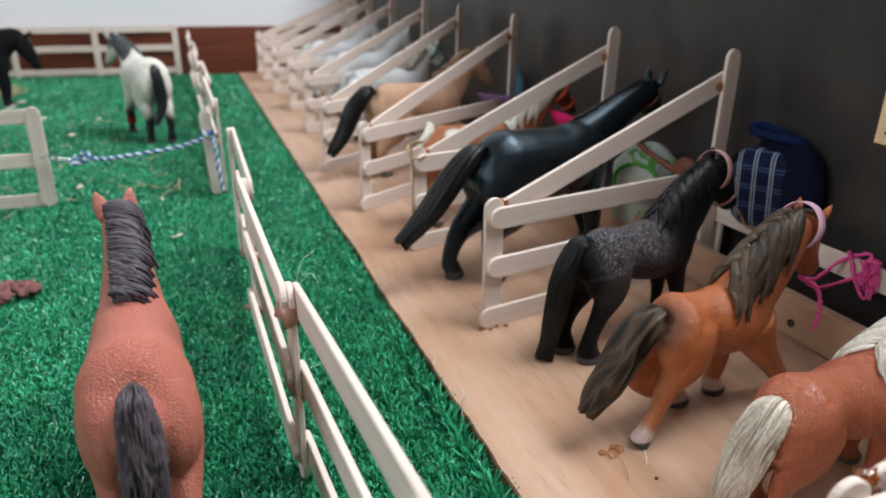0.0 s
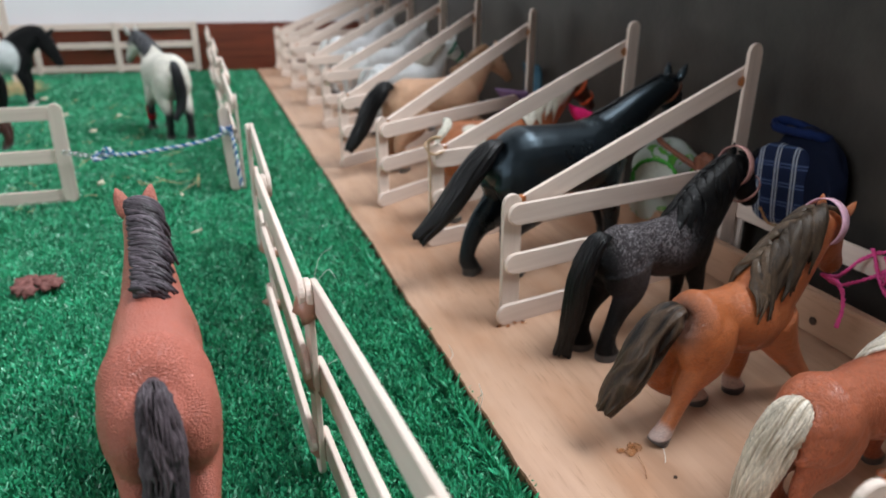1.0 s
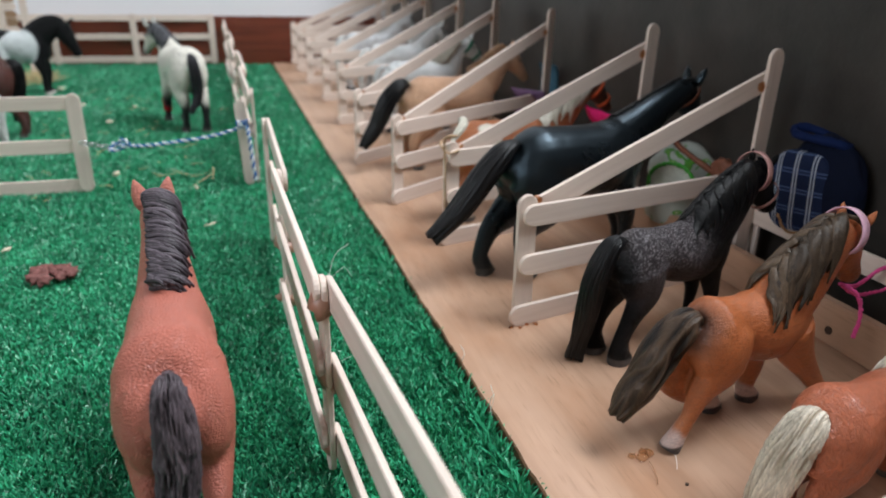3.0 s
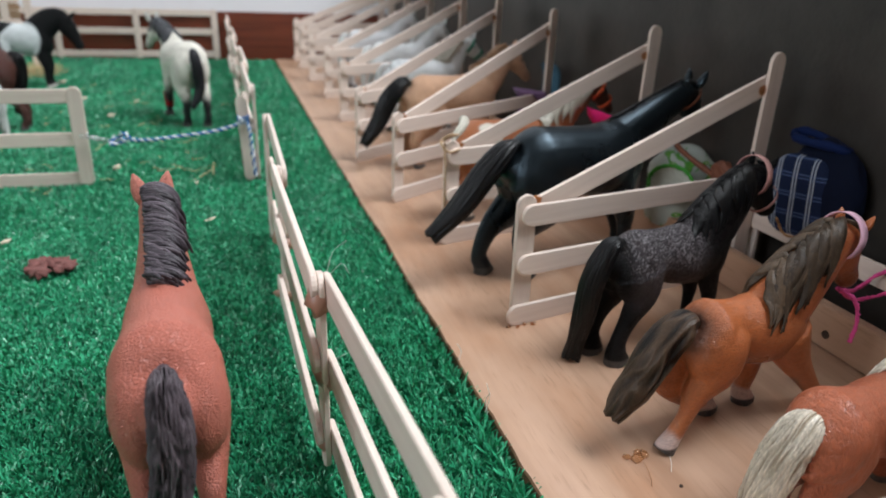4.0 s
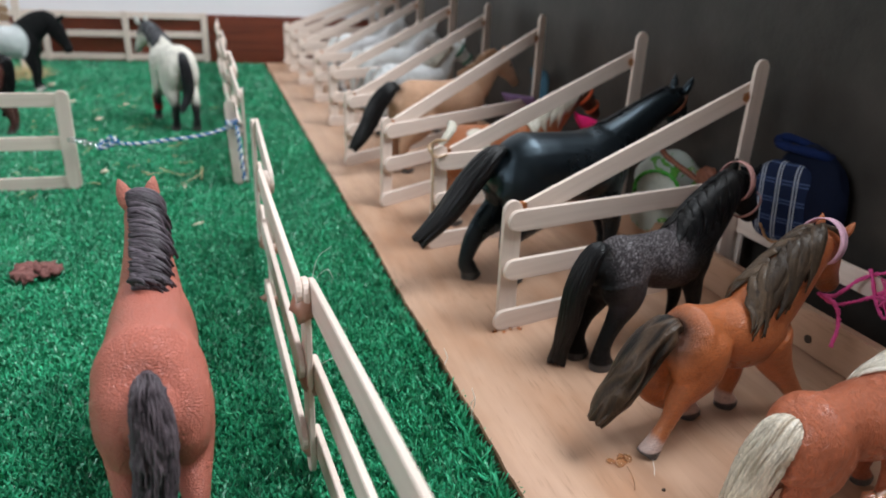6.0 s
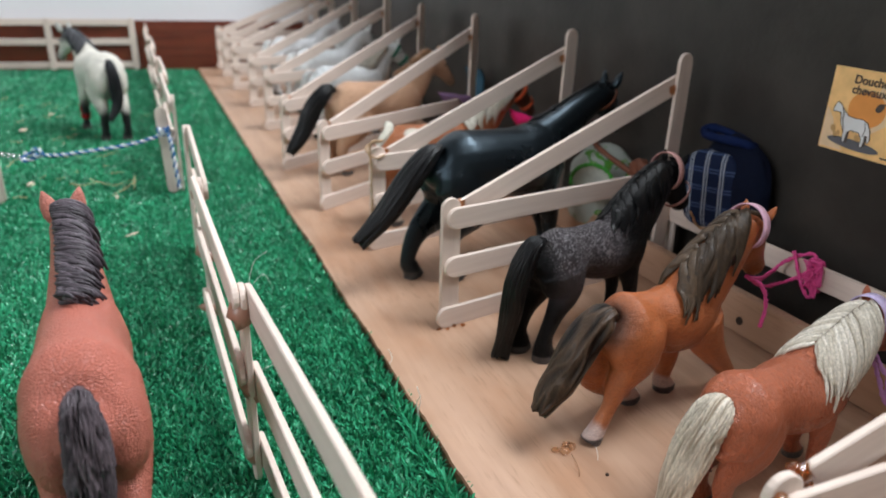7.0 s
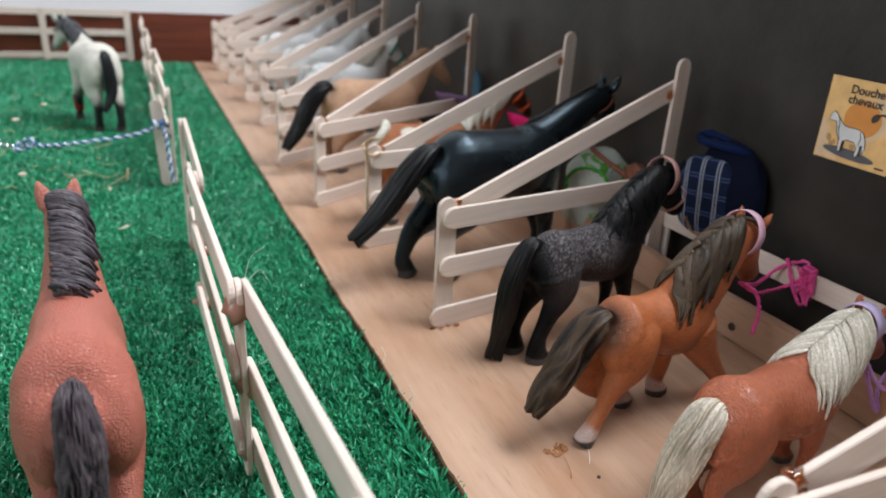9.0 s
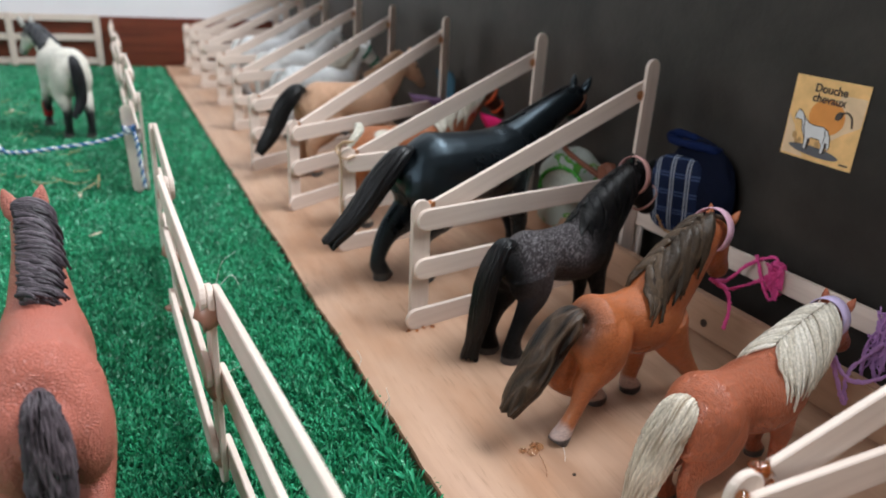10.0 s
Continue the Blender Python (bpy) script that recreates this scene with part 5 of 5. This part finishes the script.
def chip(at, size, seed, yaw=0.0):
    me = blob_mesh("wood_chip", size[0], size[1], size[2], seed, WOODCHIP, 0.7)
    ob = new("wood_chip", me)
    ob.matrix_basis = pose(*at, 12, -8, yaw)
    return tagged(ob, "pale wood chip lying on turf", "wood chip", "wood chips")


for k, (x, y, sx, sy, sz, yaw) in enumerate(((-0.0880, 0.598, 0.0040, 0.0022, 0.0022, 40), (-0.0267, 0.543, 0.0012, 0.0035, 0.0012, 10), (-0.118, 0.815, 0.005, 0.0035, 0.0015, 0), (-0.070, 0.690, 0.005, 0.003, 0.0018, 20),
                                             (-0.130, 0.440, 0.0035, 0.0016, 0.0012, 30), (-0.017, 0.455, 0.0045, 0.0010, 0.0008, 15), (-0.205, 1.060, 0.006, 0.005, 0.002, 0), (-0.100, 0.900, 0.004, 0.003, 0.001, 0), (-0.160, 0.925, 0.005, 0.003, 0.001, 50))):
    chip((x, y, -0.0012), (sx * 0.8, sy * 0.8, sz * 0.8), k, yaw)

# ---- traces on the board ----
puddle = thing("glue_spill", "shiny amber spill of glue on the board", "glue spill", (0.1224, 0.1700, 0.0))
for k, (x, y, r) in enumerate(((0.1224, 0.1700, 1.0), (0.1262, 0.1712, 0.7), (0.1195, 0.1716, 0.6), (0.1240, 0.1728, 0.5))):
    part("drop", blob_mesh("drop", 0.0026 * r, 0.0019 * r, 0.0008, 7 + k, WET_GLUE, 0.9), puddle, pose(x, y, 0.0003, 0, 0, 35 + 50 * k))
HOLE_SHADE_AND_SPECK = plain_material("hole_shade_and_speck", (0.05, 0.03, 0.02), 0.8)
board_ob = bpy.data.objects["stable_board"]


def ring_mesh(name, r0, r1, z0, z1, mat, n=24):
    verts = [(r * math.cos(2 * math.pi * k / n), r * math.sin(2 * math.pi * k / n), z) for r, z in ((r0, z0), (r1, z1), (r1, z0 - 0.0004)) for k in range(n)]
    faces = [(j * n + k, j * n + (k + 1) % n, (j + 1) * n + (k + 1) % n, (j + 1) * n + k) for j in range(2) for k in range(n)]
    faces.append(tuple(range(n)))
    return mesh_from(name, verts, faces, mat)


# no hole is cut: the dark disc carries the shade inside it
part("screw_hole", ring_mesh("screw_hole", 0.0012, 0.0019, 0.0001, 0.0003, HOLE_SHADE_AND_SPECK), back_plank, pose(0.2438, 0.2165, 0.0072, 0, -90, 0), "dark round screw hole")
for k, (x, y, r) in enumerate(((0.1290, 0.1540, 0.0006), (0.1630, 0.1430, 0.0004), (0.1900, 0.2050, 0.0004))):
    part("speck", ring_mesh("speck", r * 0.6, r, 0.0002, 0.0003, HOLE_SHADE_AND_SPECK, 10), board_ob, pose(x, y, 0.0002), "dark speck")
FIBRE = plain_material("clear_glue_thread", (0.8, 0.8, 0.76), 0.3)
threads = thing("glue_threads", "fine pale threads of glue on the fence post", "glue thread", (0.0215, 0.2, 0.066))
for c in ([(0.0235, 0.199, 0.066), (0.026, 0.200, 0.073), (0.030, 0.199, 0.0765)], [(0.0240, 0.198, 0.066), (0.028, 0.197, 0.070), (0.0300, 0.196, 0.067)], [(0.0245, 0.1975, 0.037), (0.030, 0.196, 0.040), (0.034, 0.194, 0.041)]):
    part("thread", tube_mesh("thread", [Vector(p) for p in curve_points(c, 24)], 0.00007, FIBRE, 5), threads)

spill_thread = curve_points([(0.1232, 0.1670, 0.0008), (0.1225, 0.1630, 0.0006), (0.1212, 0.1590, 0.0005), (0.1195, 0.1561, 0.0005)], 14)
spill_threads = thing("glue_threads", "fine clear thread of dried glue on the board", "glue thread", (0.1225, 0.163, 0.0), "")
part("thread", tube_mesh("thread", [Vector(p) for p in spill_thread], 0.00012, WET_GLUE, 5), spill_threads)
part("thread", tube_mesh("thread", [Vector(p) for p in curve_points([(0.1300, 0.1610, 0.0003), (0.1311, 0.1630, 0.0016), (0.1316, 0.1650, 0.0030)], 10)], 0.00010, FIBRE, 5), spill_threads)
for c in ([(0.0835, 0.2470, 0.0), (0.0850, 0.2480, 0.003), (0.0840, 0.2500, 0.006)], [(0.0815, 0.2090, -0.001), (0.0830, 0.2085, 0.006), (0.0822, 0.2100, 0.0115)], [(0.0822, 0.2070, -0.001), (0.0812, 0.2075, 0.006), (0.0822, 0.2060, 0.010)]):
    part("thread", tube_mesh("thread", [Vector(p) for p in curve_points(c, 16)], 0.00013, FIBRE, 5), spill_threads)
yarn("cream cord looped over a stall divider post", CREAM_CORD,
     [[(0.1235, 0.3770, 0.0655), (0.1170, 0.3770, 0.0655), (0.1155, 0.3780, 0.0610), (0.1162, 0.3775, 0.0460), (0.1160, 0.3775, 0.0260), (0.1150, 0.3770, 0.0080), (0.1120, 0.3770, 0.0012)],
      [(0.1235, 0.3830, 0.0640), (0.1165, 0.3850, 0.0620), (0.1145, 0.3800, 0.0590), (0.1180, 0.3765, 0.0560), (0.1240, 0.3775, 0.0570)]], 0.00065, 51)

# ---- poster ----
POSTER_M = Matrix.Translation((0.2826, 0.2078, 0.1025)) @ Matrix(((0, 0, -1, 0), (-1, 0, 0, 0), (0, 1, 0, 0), (0, 0, 0, 1))) @ pose(0, 0, 0, 0, 0, -1.5)


def flat_material(name, base, vary=0.06):
    return plain_material(name, base, 0.55, vary, 120, 0, spec=0.3)


POSTER_PAPER = flat_material("orange_yellow_print", (0.88, 0.55, 0.23), 0.14)
PRINT_ORANGE, PRINT_GREY, PRINT_DARK = flat_material("orange_print", (0.76, 0.31, 0.08)), flat_material("pale_grey_print", (0.74, 0.74, 0.73)), flat_material("dark_print", (0.085, 0.065, 0.055))
PRINT_PEACH = flat_material("peach_print", (0.80, 0.58, 0.36), 0.12)
PRINT_OCHRE = flat_material("ochre_print", (0.55, 0.33, 0.14))
poster = thing("poster", "small square orange poster with dark lettering on the dark wall", "poster", POSTER_M.translation)


def outline_mesh(name, pts, z, mat):
    n = len(pts)
    verts = [(x, y, z) for x, y in pts] + [(x, y, z - 0.00008) for x, y in pts]
    faces = [tuple(range(n)), tuple(range(2 * n - 1, n - 1, -1))] + [(k, n + k, n + (k + 1) % n, (k + 1) % n) for k in range(n)]
    return mesh_from(name, verts, faces, mat)


def oval(cx, cy, rx, ry, turn=0.0, n=28):
    c, s = math.cos(radians(turn)), math.sin(radians(turn))
    return [(cx + rx * math.cos(a) * c - ry * math.sin(a) * s, cy + rx * math.cos(a) * s + ry * math.sin(a) * c) for a in (2 * math.pi * k / n for k in range(n))]


sheet = outline_mesh("paper", [(-0.0182, -0.0180), (0.0182, -0.0180), (0.0182, 0.0180), (-0.0182, 0.0180)], 0.0002, POSTER_PAPER)
paper = part("paper", sheet, poster, POSTER_M)
part("print_corner", outline_mesh("print_corner", [(0.006, 0.0125), (0.0022, 0.004), (-0.001, -0.008), (0.004, -0.0085), (0.0105, -0.0035), (0.0178, 0.001), (0.0178, 0.0125)], 0.00028, PRINT_PEACH), paper, POSTER_M, "paler peach band")
part("print_corner", outline_mesh("print_corner", [(-0.0178, -0.0172), (-0.0178, 0.0005), (-0.0140, -0.004), (-0.0100, -0.0125), (-0.0060, -0.0172)], 0.00028, PRINT_PEACH), paper, POSTER_M, "paler peach corner")
part("print_disc", outline_mesh("print_disc", oval(0.0012, 0.0020, 0.0088, 0.0076), 0.0004, PRINT_ORANGE), paper, POSTER_M, "orange printed disc")
part("print_ground", outline_mesh("print_ground", oval(-0.0015, -0.0136, 0.0128, 0.0021, -3), 0.0005, flat_material("slate_print", (0.13, 0.13, 0.14))), paper, POSTER_M, "dark printed ground")
# a plain pale silhouette on four legs
silhouette = [(-0.0127, 0.0032), (-0.0108, 0.0022), (-0.0086, -0.0002), (-0.0062, -0.0020), (-0.0030, -0.0024), (0.0010, -0.0022), (0.0036, -0.0034), (0.0052, -0.0062), (0.0060, -0.0098), (0.0052, -0.0118), (0.0042, -0.0090),
              (0.0036, -0.0112), (0.0030, -0.0136), (0.0018, -0.0136), (0.0020, -0.0104), (0.0004, -0.0080), (-0.0040, -0.0078), (-0.0054, -0.0100), (-0.0056, -0.0132), (-0.0068, -0.0132), (-0.0072, -0.0090), (-0.0092, -0.0056), (-0.0104, -0.0012), (-0.0128, -0.0010), (-0.0142, -0.0014), (-0.0140, 0.0008)]
part("print_shape", outline_mesh("print_shape", silhouette, 0.0006, PRINT_GREY), paper, POSTER_M, "pale printed shape")
contour = [Vector((x, y, 0.0006)) for x, y in silhouette + silhouette[:1]]
part("print_line", tube_mesh("print_line", contour, 0.00016, PRINT_DARK, 5), paper, POSTER_M, "thin dark printed contour")
for pts in ([(-0.0090, -0.0030), (-0.0078, -0.0060), (-0.0070, -0.0088)], [(0.0022, -0.0034), (0.0030, -0.0060), (0.0024, -0.0090)], [(-0.0098, 0.0010), (-0.0086, -0.0016), (-0.0084, -0.0036)]):
    part("print_line", tube_mesh("print_line", [Vector((x, y, 0.0007)) for x, y in pts], 0.00016, PRINT_DARK, 5), paper, POSTER_M, "thin dark printed line")
for x in (-0.0048, 0.0040):
    part("print_bar", outline_mesh("print_bar", [(x - 0.0004, -0.0134), (x + 0.0004, -0.0134), (x + 0.0006, -0.0085), (x - 0.0006, -0.0085)], 0.0007, PRINT_DARK), paper, POSTER_M, "dark printed bar")
for x, y, r in ((-0.0125, -0.0085, 0.0012), (-0.0110, -0.0110, 0.0010), (-0.0095, -0.0100, 0.0008), (-0.0002, -0.0105, 0.0012)):
    part("print_spot", outline_mesh("print_spot", oval(x, y, r, r * 1.4, 20), 0.0005, PRINT_OCHRE), paper, POSTER_M, "ochre printed spot")
part("print_nozzle", outline_mesh("print_nozzle", oval(0.0070, 0.0038, 0.0022, 0.0015, 50), 0.0006, PRINT_DARK), paper, POSTER_M, "dark printed nozzle")
hose = [Vector(p) for p in curve_points([(0.0075, 0.0050, 0.0006), (0.0105, 0.0058, 0.0006), (0.0130, 0.0040, 0.0006), (0.0140, 0.0000, 0.0006)], 16)]
part("print_hose", tube_mesh("print_hose", hose, 0.0004, PRINT_DARK, 6), paper, POSTER_M, "dark printed hose")


def lettering(text, size, at, mat):
    cu = bpy.data.curves.new("lettering", "FONT")
    cu.body, cu.size, cu.align_x, cu.align_y, cu.offset = text, size, "CENTER", "CENTER", size * 0.020
    cu.extrude = 0.00006
    tmp = new("tmp", cu)
    me = bpy.data.meshes.new_from_object(tmp.evaluated_get(bpy.context.evaluated_depsgraph_get()))
    bpy.data.objects.remove(tmp)
    me.materials.clear()
    me.materials.append(mat)
    return part("lettering", me, paper, POSTER_M @ Matrix.Translation((*at, 0.0006)), "dark printed word " + text)


lettering("Douche", 0.0050, (0.0005, 0.0135), PRINT_DARK)
lettering("chevaux", 0.0050, (0.0005, 0.0093), PRINT_DARK)
part("print_line", outline_mesh("print_line", [(0.0125, -0.0163), (0.0165, -0.0163), (0.0165, -0.0156), (0.0125, -0.0156)], 0.0005, PRINT_DARK), paper, POSTER_M, "small dark printed line")

# ---- turf ----
GRASS, an, al, ab = material("plastic_turf", 0.30, spec=0.5)
ag = an.new("ShaderNodeNewGeometry")
# tone differs by blade; the few palest are coloured as glints on the plastic
gcol = ramp(an, al, ag.outputs["Random Per Island"], [(0.0, (0.011, 0.145, 0.062)), (0.6, (0.034, 0.355, 0.175)), (0.90, (0.062, 0.485, 0.255)), (0.97, (0.11, 0.52, 0.29)), (1.0, (0.30, 0.70, 0.48))])
big = noise_node(an, al, mapped(an, al, (1, 1, 1)), 30, 3)
gcol = mix(an, al, 1.0, gcol, ramp(an, al, big, [(0.3, (0.85, 0.85, 0.85)), (0.7, (1.22, 1.22, 1.22))]), "MULTIPLY")
al.new(gcol, ab.inputs["Base Color"])
TURF_BASE = plain_material("turf_backing", (0.003, 0.038, 0.016), 0.8, 0.4, 300, 500, 0.001)
structure("turf", box_mesh("turf", -1.2, 0.0822, -0.30, 1.48, -0.0118, -0.0085, TURF_BASE), "green artificial turf mat backing", "turf")


def blades(x0, x1, y0, y1, count, height, width, seed, tuft=0.0030):
    rs = np.random.RandomState(seed)
    bx, by = rs.uniform(x0, x1, count), rs.uniform(y0, y1, count)
    gx, gy = np.floor(bx / tuft), np.floor(by / tuft)
    wob = np.sin(gx * 12.9898 + gy * 78.233) * 43758.5453
    wob2 = np.sin(gx * 39.346 + gy * 11.135) * 24634.6345
    cx, cy = (gx + 0.5 + 0.7 * (wob - np.floor(wob) - 0.5)) * tuft, (gy + 0.5 + 0.7 * (wob2 - np.floor(wob2) - 0.5)) * tuft
    bx, by = cx + (bx - cx) * 0.62, cy + (by - cy) * 0.62
    keep = (by < 1.285 - (bx - 0.1) * 0.185) & (bx < 0.0812)
    bx, by = bx[keep], by[keep]
    n = len(bx)
    a = rs.uniform(0, 2 * np.pi, n)
    h = height * rs.uniform(0.55, 1.1, n)
    lean = rs.uniform(0.05, 0.70, n) * height
    w = width * rs.uniform(0.6, 1.2, n)
    g = a + rs.uniform(0.6, 2.4, n)
    base = np.stack([bx, by, np.full(n, -0.0086)], 1)
    out = np.stack([np.cos(a), np.sin(a), np.zeros(n)], 1)
    sidew = np.stack([np.cos(g), np.sin(g), rs.uniform(-0.4, 0.4, n)], 1) * w[:, None] / 2
    up = np.zeros((n, 3))
    up[:, 2] = h
    mid = base + up * 0.62 + out * (lean * 0.35)[:, None]
    tip = base + up + out * lean[:, None]
    co = np.stack([base - sidew, base + sidew, mid + sidew, mid - sidew, tip + sidew * 0.7, tip - sidew * 0.7], 1).reshape(-1, 3)
    i = np.arange(n)[:, None] * 6
    quads = np.concatenate([i + np.array([0, 1, 2, 3]), i + np.array([3, 2, 4, 5])], 1).reshape(-1, 4)
    return co, quads


def turf_stuff(name, fields):
    cos, qs, off = [], [], 0
    for fld in fields:
        c, q = blades(*fld)
        cos.append(c)
        qs.append(q + off)
        off += len(c)
    co, q = np.concatenate(cos), np.concatenate(qs)
    me = bpy.data.meshes.new(name)
    me.vertices.add(len(co))
    me.vertices.foreach_set("co", co.astype(np.float32).ravel())
    me.loops.add(q.size)
    me.loops.foreach_set("vertex_index", q.astype(np.int32).ravel())
    me.polygons.add(len(q))
    me.polygons.foreach_set("loop_start", np.arange(0, q.size, 4, dtype=np.int32))
    me.update(calc_edges=True)
    me.materials.append(GRASS)
    ob = new(name, me)
    return tagged(ob, "bright green artificial grass blades of the paddock", "artificial grass", kind="stuff")


turf_stuff("grass", [(-0.22, 0.082, 0.05, 0.50, 340000, 0.0052, 0.00076, 5), (-0.34, 0.082, 0.50, 0.90, 200000, 0.0060, 0.0009, 6, 0.0022), (-0.60, 0.09, 0.90, 1.45, 140000, 0.0060, 0.0014, 7, 0.0016),
                     (-0.45, -0.22, 0.05, 0.55, 36000, 0.0060, 0.0014, 8), (0.0765, 0.0845, 0.05, 1.25, 22000, 0.0088, 0.00076, 9, 0.0030)])
